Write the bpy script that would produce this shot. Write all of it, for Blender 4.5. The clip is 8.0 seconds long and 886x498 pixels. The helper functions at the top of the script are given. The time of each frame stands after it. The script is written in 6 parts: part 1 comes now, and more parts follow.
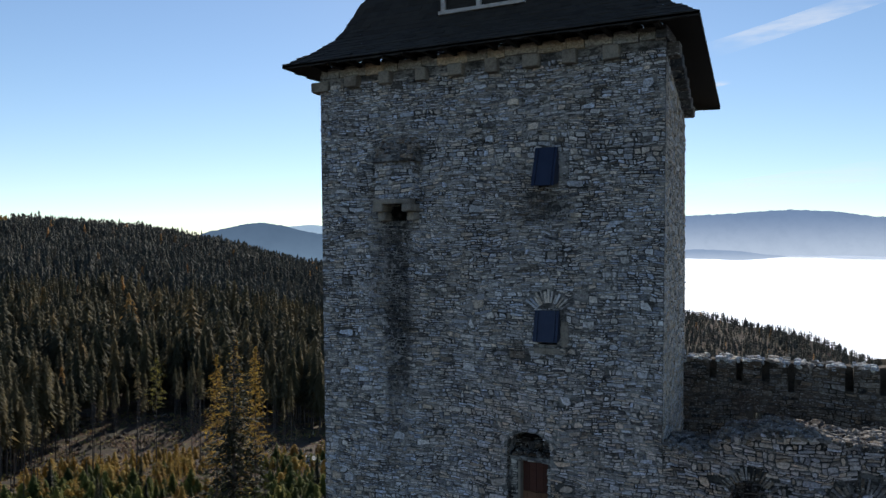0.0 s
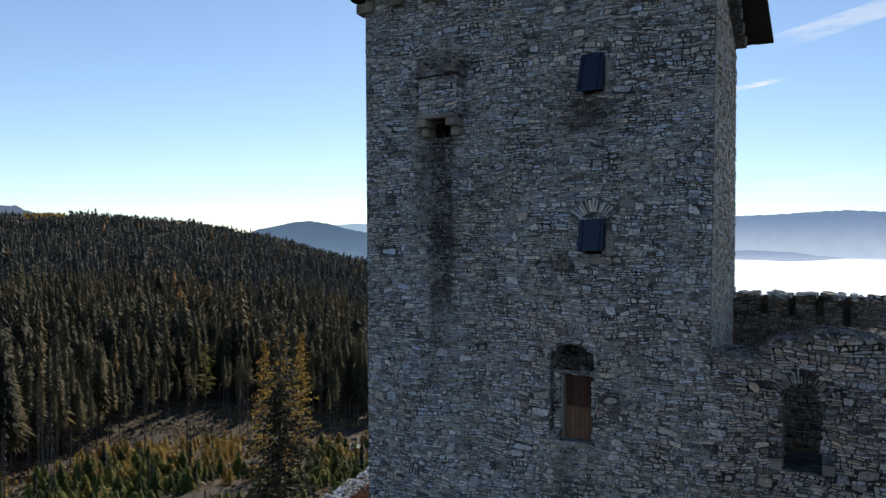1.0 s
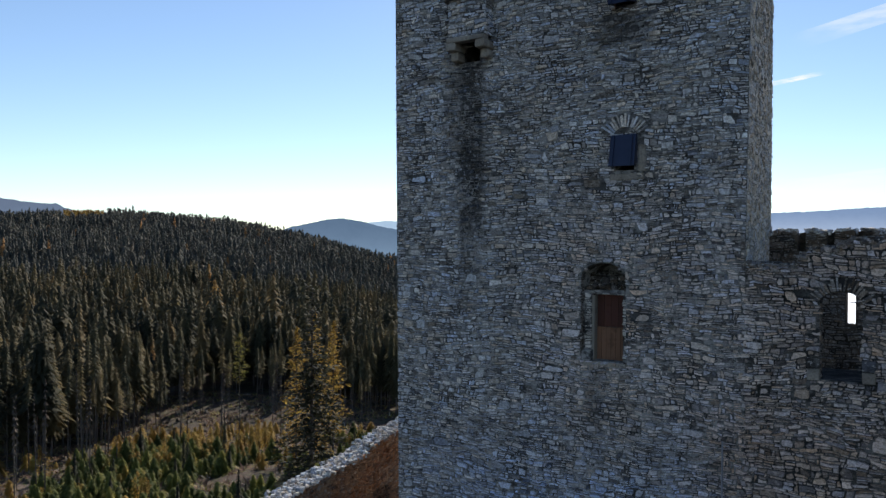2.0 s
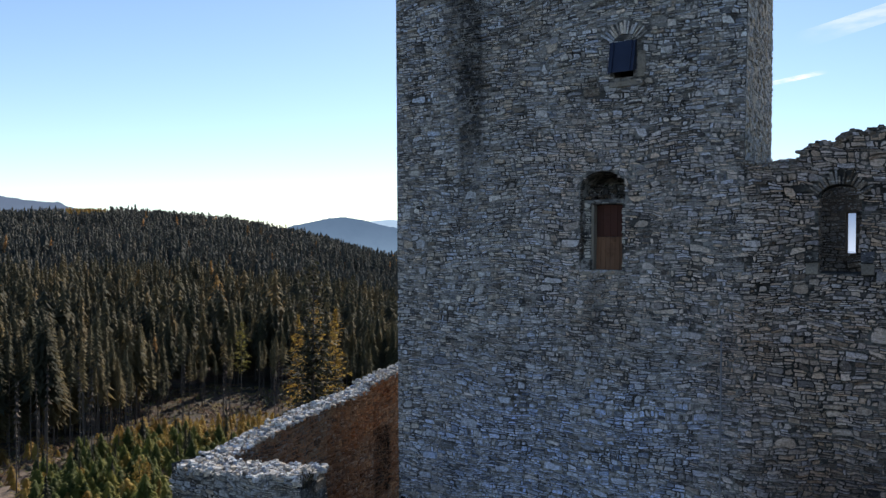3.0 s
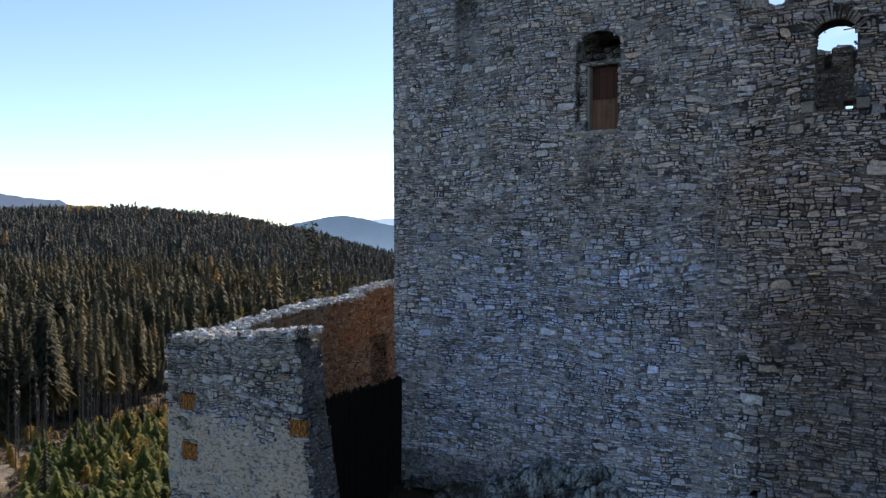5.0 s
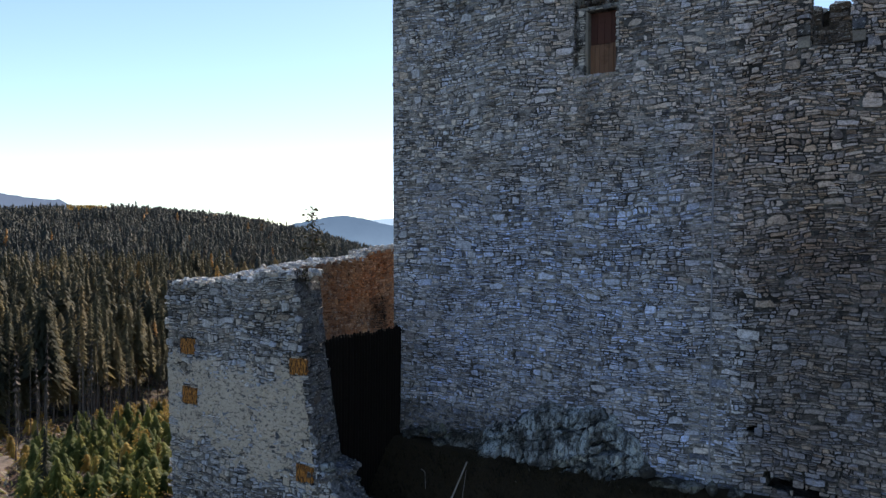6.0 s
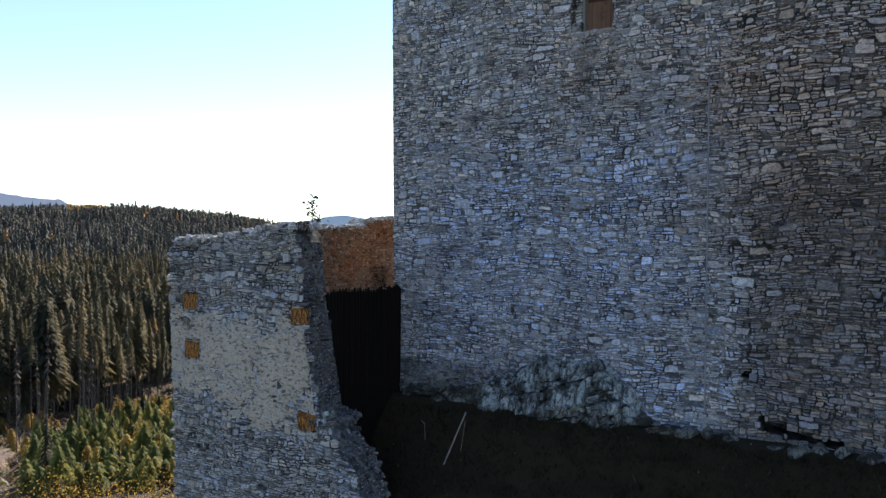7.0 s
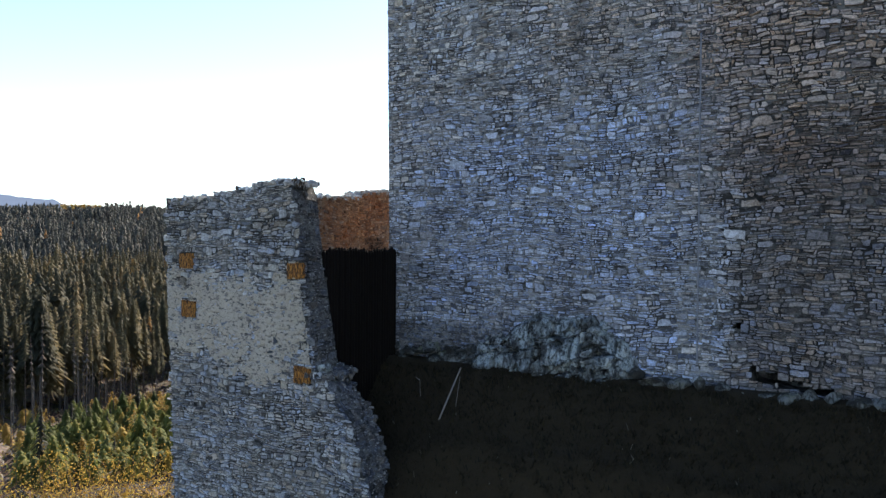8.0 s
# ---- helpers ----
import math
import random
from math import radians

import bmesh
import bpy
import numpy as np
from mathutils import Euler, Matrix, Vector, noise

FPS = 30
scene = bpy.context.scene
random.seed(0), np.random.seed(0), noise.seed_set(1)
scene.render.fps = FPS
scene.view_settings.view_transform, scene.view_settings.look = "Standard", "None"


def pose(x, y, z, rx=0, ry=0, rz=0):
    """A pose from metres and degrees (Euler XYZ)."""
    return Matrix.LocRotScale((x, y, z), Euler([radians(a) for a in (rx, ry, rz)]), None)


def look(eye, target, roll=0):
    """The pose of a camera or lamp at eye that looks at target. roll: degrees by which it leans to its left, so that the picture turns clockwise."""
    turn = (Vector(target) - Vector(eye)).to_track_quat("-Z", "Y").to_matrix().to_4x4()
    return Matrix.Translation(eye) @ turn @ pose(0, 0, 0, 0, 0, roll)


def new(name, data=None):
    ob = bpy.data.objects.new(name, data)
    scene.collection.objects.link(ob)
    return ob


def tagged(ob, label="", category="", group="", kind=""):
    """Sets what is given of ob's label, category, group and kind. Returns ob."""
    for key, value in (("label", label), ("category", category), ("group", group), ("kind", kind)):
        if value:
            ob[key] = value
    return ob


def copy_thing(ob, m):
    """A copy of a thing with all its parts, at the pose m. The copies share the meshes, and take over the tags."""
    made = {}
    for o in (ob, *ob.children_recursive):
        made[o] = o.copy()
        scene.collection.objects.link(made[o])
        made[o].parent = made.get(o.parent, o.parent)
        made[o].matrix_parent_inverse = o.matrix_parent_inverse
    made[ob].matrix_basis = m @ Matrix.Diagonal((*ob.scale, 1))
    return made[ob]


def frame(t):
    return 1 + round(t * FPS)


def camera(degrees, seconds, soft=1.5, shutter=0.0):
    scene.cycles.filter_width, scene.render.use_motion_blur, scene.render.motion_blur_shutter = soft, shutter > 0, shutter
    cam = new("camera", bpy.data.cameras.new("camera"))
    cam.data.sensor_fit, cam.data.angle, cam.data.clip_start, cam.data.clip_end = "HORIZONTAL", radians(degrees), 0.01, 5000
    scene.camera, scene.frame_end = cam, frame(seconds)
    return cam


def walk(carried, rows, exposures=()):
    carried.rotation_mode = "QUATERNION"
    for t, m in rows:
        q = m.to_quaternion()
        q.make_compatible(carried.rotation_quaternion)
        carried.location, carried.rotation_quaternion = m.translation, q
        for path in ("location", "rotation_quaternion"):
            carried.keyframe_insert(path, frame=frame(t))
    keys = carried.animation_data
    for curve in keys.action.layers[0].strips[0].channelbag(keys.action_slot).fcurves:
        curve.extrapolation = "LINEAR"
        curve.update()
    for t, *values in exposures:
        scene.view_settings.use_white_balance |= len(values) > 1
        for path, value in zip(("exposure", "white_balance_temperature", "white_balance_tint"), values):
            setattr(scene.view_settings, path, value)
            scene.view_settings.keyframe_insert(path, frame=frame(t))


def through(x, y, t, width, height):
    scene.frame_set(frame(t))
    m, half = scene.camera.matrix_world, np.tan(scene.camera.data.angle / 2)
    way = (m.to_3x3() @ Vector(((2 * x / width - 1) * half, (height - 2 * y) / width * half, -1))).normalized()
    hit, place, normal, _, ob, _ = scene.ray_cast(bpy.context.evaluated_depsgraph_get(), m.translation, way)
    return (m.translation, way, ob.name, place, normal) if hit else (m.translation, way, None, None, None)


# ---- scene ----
cam = camera(60.6, 8.0, 1.45)
METRES, EYE, TILT, LEAN, TURN = 16.0, 19.1, 0.0, 0.0, 26.4
ROWS = [
    (0.0, 0.0, 0.0, 0.0, 0.0, 0.0, -0.0),
    (0.5, 0.0014, 0.002, -0.0811, 0.07, 0.01, -0.16),
    (1.0, 0.0043, 0.0079, -0.1667, 3.42, -0.04, -0.37),
    (1.5, 0.0067, 0.0131, -0.2352, 5.49, -0.13, -0.36),
    (3.0, 0.0148, 0.0137, -0.4764, 5.95, -0.28, -0.44),
    (3.5, 0.0185, 0.0124, -0.5473, 5.97, -0.29, -0.51),
    (4.0, 0.0216, 0.0142, -0.6172, 5.96, -0.32, -0.51),
    (4.5, 0.024, 0.0169, -0.6726, 5.96, -0.35, -0.49),
    (6.0, 0.0299, 0.008, -0.8319, 5.99, -0.31, -0.57),
    (6.5, 0.0315, -0.001, -0.8736, 5.98, -0.31, -0.57),
    (7.0, 0.0338, -0.0101, -0.9168, 5.98, -0.31, -0.55),
    (7.5, 0.035, -0.0163, -0.9516, 5.97, -0.31, -0.53),
    (8.0, 0.0362, -0.0216, -0.9952, 5.62, -0.31, -0.49),
]
walk(cam, [(t, pose(15.0, -21.28, EYE, TILT, LEAN, TURN) @ pose(METRES * x, METRES * y, METRES * z, 90 + pitch, roll, yaw)) for t, x, y, z, yaw, pitch, roll in ROWS], ((0.0, -0.08, 6450, 10), (1.5, 0.1, 6500, 11), (4.0, 0.45, 6650, 13), (6.5, 0.8, 6740, 14), (8.0, 1.22, 6820, 14)))

# ---- world and sun ----
SUN_TURN, SUN_HIGH = radians(-25.0), radians(28.0)
sun_way = Vector((math.sin(SUN_TURN) * math.cos(SUN_HIGH), math.cos(SUN_TURN) * math.cos(SUN_HIGH), math.sin(SUN_HIGH)))
world = bpy.data.worlds.new("world")
scene.world = world
world.use_nodes = True
wn, wl = world.node_tree.nodes, world.node_tree.links
sky = wn.new("ShaderNodeTexSky")
sky.sky_type, sky.sun_disc = "NISHITA", False
sky.sun_elevation, sky.sun_rotation = SUN_HIGH, SUN_TURN
sky.altitude, sky.air_density, sky.dust_density, sky.ozone_density = 900, 1.0, 0.08, 2.6
wl.new(sky.outputs["Color"], wn["Background"].inputs["Color"])
wn["Background"].inputs["Strength"].default_value = 0.12
sun_data = bpy.data.lights.new("sun", "SUN")
sun_data.energy, sun_data.angle, sun_data.color = 5.0, radians(0.6), (1.0, 0.93, 0.82)
sun = new("sun", sun_data)
sun.matrix_world = look((0, 0, 60), Vector((0, 0, 60)) - sun_way)

# ---- materials ----


class Nodes:
    """A short hand for node materials."""

    def __init__(self, name):
        self.mat = bpy.data.materials.new(name)
        self.mat.use_nodes = True
        self.tree = self.mat.node_tree
        self.bsdf = self.tree.nodes["Principled BSDF"]

    def node(self, kind, **ins):
        n = self.tree.nodes.new(kind)
        for k, v in ins.items():
            self.put(n, k.replace("_", " "), v)
        return n

    def put(self, n, socket, v):
        if isinstance(socket, str):
            socket = {i.name: i for i in reversed(n.inputs)}[socket]
        else:
            socket = n.inputs[socket]
        if isinstance(v, bpy.types.NodeSocket):
            self.tree.links.new(v, socket)
        else:
            socket.default_value = v

    def where(self):
        return self.node("ShaderNodeNewGeometry").outputs["Position"]

    def noise(self, scale, detail=4.0, rough=0.6, at=None, stretch=None):
        at = at or self.where()
        if stretch:
            m = self.node("ShaderNodeMapping", Vector=at)
            m.inputs["Scale"].default_value = stretch
            at = m.outputs[0]
        return self.node("ShaderNodeTexNoise", Vector=at, Scale=scale, Detail=detail, Roughness=rough).outputs[0]

    def math(self, op, a, b=0.0, clamp=False):
        n = self.node("ShaderNodeMath")
        n.operation, n.use_clamp = op, clamp
        self.put(n, 0, a), self.put(n, 1, b)
        return n.outputs[0]

    def span(self, v, a, b, c=0.0, d=1.0):
        n = self.node("ShaderNodeMapRange", Value=v)
        n.interpolation_type = "SMOOTHSTEP"
        for i, x in zip((1, 2, 3, 4), (a, b, c, d)):
            n.inputs[i].default_value = x
        return n.outputs[0]

    def ramp(self, fac, stops, step=False):
        n = self.node("ShaderNodeValToRGB", Fac=fac)
        r = n.color_ramp
        if step:
            r.interpolation = "CONSTANT"
        while len(r.elements) < len(stops):
            r.elements.new(0.5)
        for e, (p, c) in zip(r.elements, stops):
            e.position, e.color = p, (*c, 1)
        return n.outputs[0]

    def mix(self, fac, a, b, how="MIX"):
        n = self.node("ShaderNodeMix")
        n.data_type, n.blend_type = "RGBA", how
        self.put(n, 0, fac)
        for i, v in ((6, a), (7, b)):
            self.put(n, i, (*v, 1) if isinstance(v, tuple) else v)
        return n.outputs[2]

    def random(self):
        g = self.node("ShaderNodeNewGeometry").outputs["Random Per Island"]
        o = self.node("ShaderNodeObjectInfo").outputs["Random"]
        return self.math("FRACT", self.math("ADD", g, o))

    def xyz(self):
        return self.node("ShaderNodeSeparateXYZ", Vector=self.where()).outputs

    def bump(self, height, strength, distance):
        self.put(self.bsdf, "Normal", self.node("ShaderNodeBump", Height=height, Strength=strength, Distance=distance).outputs[0])

    def done(self, colour, rough=0.9, metal=0.0):
        if isinstance(colour, tuple):
            colour = (*colour, 1)
        self.put(self.bsdf, "Base Color", colour)
        self.put(self.bsdf, "Roughness", rough)
        self.put(self.bsdf, "Metallic", metal)
        self.bsdf.inputs["Specular IOR Level"].default_value = 0.25
        return self.mat


def rubble_material(name, stops, brown, amount, stains_and_shade=(), grain=0.5, tints=(), axis=0):
    """Field stone: each stone its own tone, weathering at a large scale, grain and relief at a small one."""
    n = Nodes(name)
    chance = n.random()
    c = n.ramp(chance, stops)
    hue = n.math("FRACT", n.math("MULTIPLY", chance, 37.7))
    c = n.mix(0.75, c, n.ramp(hue, ((0.0, (0.76, 0.94, 1.28)), (0.4, (0.94, 1.0, 1.1)), (0.75, (1.0, 0.98, 0.95)), (1.0, (1.0, 0.84, 0.66)))), "MULTIPLY")
    c = n.mix(n.span(n.noise(0.32, 5, 0.62), 0.42, 0.64, 0.0, amount), c, brown, "MULTIPLY")
    c = n.mix(n.span(n.noise(1.7, 4, 0.6), 0.5, 0.72, 0.0, 0.45), c, (0.5, 0.47, 0.44), "MULTIPLY")
    c = n.mix(n.span(n.noise(13, 6, 0.78), 0.4, 0.62, 0.0, 0.85), c, (0.42, 0.4, 0.38), "MULTIPLY")
    c = n.mix(n.span(n.noise(2.3, 6, 0.7), 0.5, 0.66, 0.0, 0.35), c, (0.36, 0.355, 0.34))
    c = n.mix(n.span(n.noise(9, 3, 0.6, stretch=(1, 1, 2)), 0.58, 0.66, 0.0, 0.6), c, (0.62, 0.62, 0.59))
    c = n.mix(n.span(n.noise(7, 6, 0.78, stretch=(1, 1, 4.5)), 0.52, 0.6, 0.0, 0.5), c, (0.3, 0.3, 0.31), "MULTIPLY")
    if stains_and_shade or tints:
        place = n.xyz()
        x, z = place[axis], place[2]
        ragged = n.math("MULTIPLY", n.math("SUBTRACT", n.noise(1.6, 5, 0.7, stretch=(1, 1, 0.35)), 0.5), 0.9)
        wander = n.math("MULTIPLY", n.math("SUBTRACT", n.noise(0.7, 5, 0.7), 0.5), 3.4)
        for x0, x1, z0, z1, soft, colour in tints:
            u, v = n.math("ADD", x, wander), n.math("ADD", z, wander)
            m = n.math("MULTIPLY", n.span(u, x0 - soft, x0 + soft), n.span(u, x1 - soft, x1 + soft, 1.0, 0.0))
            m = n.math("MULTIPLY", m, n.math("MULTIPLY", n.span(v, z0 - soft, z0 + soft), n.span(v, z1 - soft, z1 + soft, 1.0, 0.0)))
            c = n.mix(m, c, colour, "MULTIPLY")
        # dark patches: wall stains, and the long wall's painted cavity
        for x0, x1, z0, z1, soft, depth in stains_and_shade:
            u = n.math("ADD", x, ragged)
            m = n.math("MULTIPLY", n.span(u, x0 - 0.25, x0 + 0.15), n.span(u, x1 - 0.15, x1 + 0.25, 1.0, 0.0))
            m = n.math("MULTIPLY", m, n.span(z, z0 - soft, z0 + soft * 0.4))
            m = n.math("MULTIPLY", m, n.span(z, z1 - 0.1, z1 + 0.1, 1.0, 0.0))
            m = n.math("MULTIPLY", m, n.span(n.noise(4.5, 5, 0.75), 0.38, 0.52, 0.45, 1.0))
            c = n.mix(n.math("MULTIPLY", m, depth), c, (0.06, 0.06, 0.065), "MULTIPLY")
    n.bump(n.math("ADD", n.noise(24, 6, 0.75), n.noise(7, 3, 0.6)), grain, 0.05)
    return n.done(c, 0.92)


GREYS = ((0.0, (0.12, 0.12, 0.122)), (0.18, (0.4, 0.4, 0.402)), (0.5, (0.64, 0.64, 0.64)), (0.82, (0.8, 0.8, 0.795)), (0.95, (0.88, 0.88, 0.87)), (1.0, (0.93, 0.93, 0.91)))
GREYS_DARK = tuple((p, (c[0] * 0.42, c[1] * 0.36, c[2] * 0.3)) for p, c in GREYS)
# the bluish tint low on the tower puts sky light into the stone
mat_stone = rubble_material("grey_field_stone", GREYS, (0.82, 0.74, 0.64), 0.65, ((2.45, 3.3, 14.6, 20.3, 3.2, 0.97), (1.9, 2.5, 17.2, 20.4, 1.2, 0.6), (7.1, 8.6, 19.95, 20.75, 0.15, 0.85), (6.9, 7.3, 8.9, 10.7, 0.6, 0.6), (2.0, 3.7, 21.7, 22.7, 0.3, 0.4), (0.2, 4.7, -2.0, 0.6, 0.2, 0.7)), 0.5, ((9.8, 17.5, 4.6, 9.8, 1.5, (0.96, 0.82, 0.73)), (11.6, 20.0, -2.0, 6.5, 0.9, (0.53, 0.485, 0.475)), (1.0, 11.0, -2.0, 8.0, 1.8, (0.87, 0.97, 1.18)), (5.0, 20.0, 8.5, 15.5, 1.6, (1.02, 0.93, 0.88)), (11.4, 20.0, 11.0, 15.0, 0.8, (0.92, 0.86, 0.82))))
# buff stone, the warm light on the tower's right side painted in
mat_side = rubble_material("warm_lit_buff_stone", ((0.0, (0.38, 0.34, 0.28)), (0.5, (0.6, 0.54, 0.46)), (1.0, (0.74, 0.68, 0.6))), (0.85, 0.78, 0.7), 0.4)
# dark copy of the grey stone, shade of the ruin's end in its colour
mat_core_shade = rubble_material("core_stone_with_shade", tuple((p, (c[0] * 0.23, c[1] * 0.23, c[2] * 0.24)) for p, c in GREYS), (0.7, 0.62, 0.55), 0.6)
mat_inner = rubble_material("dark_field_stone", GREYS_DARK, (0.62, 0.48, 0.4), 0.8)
mat_ruin = rubble_material("ruin_field_stone", tuple((p, tuple(v * 0.74 for v in c)) for p, c in GREYS), (0.8, 0.72, 0.6), 0.6)
# brown niche rubble, the recess's shade put into its colour
mat_niche_shade = rubble_material("shaded_brown_niche_stone", ((0.0, (0.04, 0.032, 0.026)), (0.6, (0.12, 0.095, 0.075)), (0.93, (0.2, 0.165, 0.13)), (1.0, (0.5, 0.46, 0.4))), (0.6, 0.5, 0.42), 0.7)
# grey tint paints the near part's shade, the dark patch a shaded cavity
mat_red = rubble_material("rust_field_stone", ((0.0, (0.2, 0.11, 0.065)), (0.5, (0.52, 0.32, 0.19)), (0.85, (0.66, 0.44, 0.28)), (1.0, (0.72, 0.57, 0.43))), (0.95, 0.6, 0.36), 0.95, ((5.3, 6.6, 0.5, 3.5, 0.3, 0.9),), 0.6, ((-8.0, 2.6, -4.0, 8.0, 1.6, (0.55, 0.62, 0.7)), (3.2, 9.0, 3.4, 7.0, 0.9, (1.25, 1.0, 0.8))), 1)
# pale stone of the wall tops, with sunlight put into the colour
mat_cap = rubble_material("pale_sunlit_cap_stone", ((0.0, (0.4, 0.38, 0.35)), (0.5, (0.66, 0.64, 0.6)), (1.0, (0.9, 0.88, 0.84))), (0.85, 0.78, 0.7), 0.4)


def mortar_material(name, a, b, pockets=0.0):
    n = Nodes(name)
    c = n.mix(n.span(n.noise(0.8, 6, 0.7), 0.4, 0.58), a, b)
    if pockets:
        c = n.mix(n.span(n.noise(3.1, 5, 0.75, stretch=(1, 1, 1.8)), 0.46, 0.58, 0, pockets), c, tuple(v * 0.4 for v in a))
    c = n.mix(n.span(n.noise(18, 5, 0.7), 0.4, 0.7, 0, 0.6), c, (0.4, 0.4, 0.4), "MULTIPLY")
    n.bump(n.noise(40, 6, 0.7), 0.6, 0.02)
    return n.done(c, 0.95)


mat_mortar = mortar_material("grey_mortar", (0.08, 0.079, 0.078), (0.31, 0.308, 0.3), 0.85)
mat_mortar_ruin = mortar_material("ruin_mortar", (0.045, 0.044, 0.042), (0.2, 0.197, 0.19), 0.85)
mat_mortar_deep = mortar_material("washed_out_mortar", (0.042, 0.04, 0.038), (0.15, 0.146, 0.14), 0.8)
mat_mortar_brown = mortar_material("brown_mortar", (0.05, 0.04, 0.03), (0.13, 0.105, 0.082))
mat_mortar_red = mortar_material("rust_mortar", (0.24, 0.12, 0.07), (0.36, 0.2, 0.12))
mat_dressed = mortar_material("dressed_stone", (0.19, 0.17, 0.148), (0.31, 0.285, 0.245))
n = Nodes("old_plaster")
c = n.mix(n.noise(1.2, 5, 0.65), (0.37, 0.325, 0.265), (0.57, 0.51, 0.425))
c = n.mix(n.span(n.noise(7.5, 5, 0.75, stretch=(1, 1, 1.9)), 0.53, 0.59, 0, 0.9), c, (0.11, 0.105, 0.1))
c = n.mix(n.span(n.noise(22, 5, 0.7), 0.4, 0.7, 0, 0.5), c, (0.5, 0.5, 0.5), "MULTIPLY")
n.bump(n.noise(12, 7, 0.75), 0.8, 0.03)
mat_plaster = n.done(c, 0.95)
mat_track = mortar_material("sandy_track", (0.12, 0.085, 0.06), (0.2, 0.145, 0.105))
mat_lime = mortar_material("lime_washed_stone", (0.4, 0.38, 0.34), (0.72, 0.69, 0.63))
mat_gravel = mortar_material("pale_gravel", (0.6, 0.58, 0.55), (0.75, 0.73, 0.7))


def wood_material(name, a, b, along="z", rough=0.8, scale=1.0):
    n = Nodes(name)
    s = (14, 14, 0.8) if along == "z" else (0.8, 14, 14)
    c = n.mix(n.noise(2.5 * scale, 5, 0.7, stretch=s), a, b)
    c = n.mix(n.math("MULTIPLY", n.random(), 0.5), c, tuple(v * 0.55 for v in a))
    c = n.mix(n.span(n.noise(3.0, 4, 0.6), 0.55, 0.7, 0, 0.5), c, (0.45, 0.42, 0.4), "MULTIPLY")
    n.bump(n.noise(6 * scale, 4, 0.6, stretch=s), 0.4, 0.01)
    return n.done(c, rough)


mat_door_low = wood_material("weathered_pale_boards", (0.16, 0.082, 0.05), (0.27, 0.155, 0.095))
mat_door_high = wood_material("red_brown_boards", (0.065, 0.026, 0.02), (0.105, 0.045, 0.033))
mat_frame = wood_material("grey_timber", (0.2, 0.18, 0.15), (0.32, 0.3, 0.26))
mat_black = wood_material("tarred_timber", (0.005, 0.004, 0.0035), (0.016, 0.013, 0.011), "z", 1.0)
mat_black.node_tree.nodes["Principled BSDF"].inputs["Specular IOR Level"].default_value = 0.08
n = Nodes("blistered_shutter_boards")
c = n.mix(n.noise(3.5, 5, 0.7, stretch=(9, 9, 1)), (0.2, 0.065, 0.015), (0.6, 0.27, 0.05))
c = n.mix(n.span(n.noise(9.0, 5, 0.7, stretch=(3.2, 2, 0.6)), 0.45, 0.53, 0, 0.92), c, (0.022, 0.01, 0.006))
mat_board = n.done(c, 0.7)
mat_pale = wood_material("pale_timber", (0.42, 0.4, 0.38), (0.6, 0.58, 0.56))
mat_pole = wood_material("bare_pole", (0.2, 0.18, 0.165), (0.34, 0.31, 0.28))
mat_shingle = wood_material("dark_shingles", (0.022, 0.02, 0.018), (0.05, 0.046, 0.04), "x", 0.85)
# near-black boards: shade under the roof put into the base colour
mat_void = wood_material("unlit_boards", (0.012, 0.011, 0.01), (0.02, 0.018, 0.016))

n = Nodes("blue_sheet_metal")
n.bump(n.noise(5, 3, 0.5), 0.15, 0.02)
mat_tin = n.done(n.mix(n.noise(2.2, 5, 0.6), (0.014, 0.021, 0.048), (0.036, 0.05, 0.09)), 0.45, 0.3)
n = Nodes("grey_cable")
mat_cable = n.done(n.mix(n.noise(4, 2), (0.16, 0.17, 0.2), (0.26, 0.27, 0.3)), 0.6, 0.2)



def rock_material(name, dark, pale, lichen, dirt):
    n = Nodes(name)
    c = n.mix(n.span(n.noise(1.5, 6, 0.72), 0.42, 0.54), dark, pale)
    c = n.mix(n.span(n.noise(5.0, 6, 0.75, stretch=(2.2, 2.2, 0.45)), 0.5, 0.58, 0, 0.85), c, tuple(v * 0.45 for v in dark))
    c = n.mix(n.span(n.noise(2.6, 5, 0.65), 0.56, 0.64, 0, 0.7), c, lichen)
    c = n.mix(n.span(n.noise(1.1, 5, 0.7), 0.47, 0.6, 0, dirt), c, (0.035, 0.032, 0.026))
    n.bump(n.math("ADD", n.noise(9, 8, 0.8, stretch=(1.5, 1.5, 0.5)), n.noise(28, 5, 0.7)), 0.9, 0.04)
    return n.done(c, 0.92)


mat_rock = rock_material("gneiss_rock", (0.055, 0.06, 0.062), (0.4, 0.455, 0.47), (0.46, 0.48, 0.44), 0.65)
# darker mix of the same rock, for the left ledge and small boulders
mat_rock_dark = rock_material("dark_gneiss_rock", (0.035, 0.036, 0.033), (0.2, 0.21, 0.2), (0.16, 0.17, 0.12), 0.9)

# turf colour with the bank's deep shade put into it
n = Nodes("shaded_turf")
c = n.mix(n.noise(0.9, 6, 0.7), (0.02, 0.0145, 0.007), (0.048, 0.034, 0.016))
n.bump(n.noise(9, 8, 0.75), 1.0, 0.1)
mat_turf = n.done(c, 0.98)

n = Nodes("ground_soil_and_grass")
c = n.mix(n.span(n.noise(0.05, 6, 0.65), 0.42, 0.6), (0.034, 0.026, 0.017), (0.085, 0.05, 0.034))
c = n.mix(n.span(n.noise(0.3, 5, 0.7), 0.5, 0.7, 0, 0.8), c, (0.04, 0.035, 0.022))
c = n.mix(n.span(n.noise(0.35, 6, 0.75), 0.53, 0.62, 0, 0.8), c, (0.02, 0.016, 0.011))
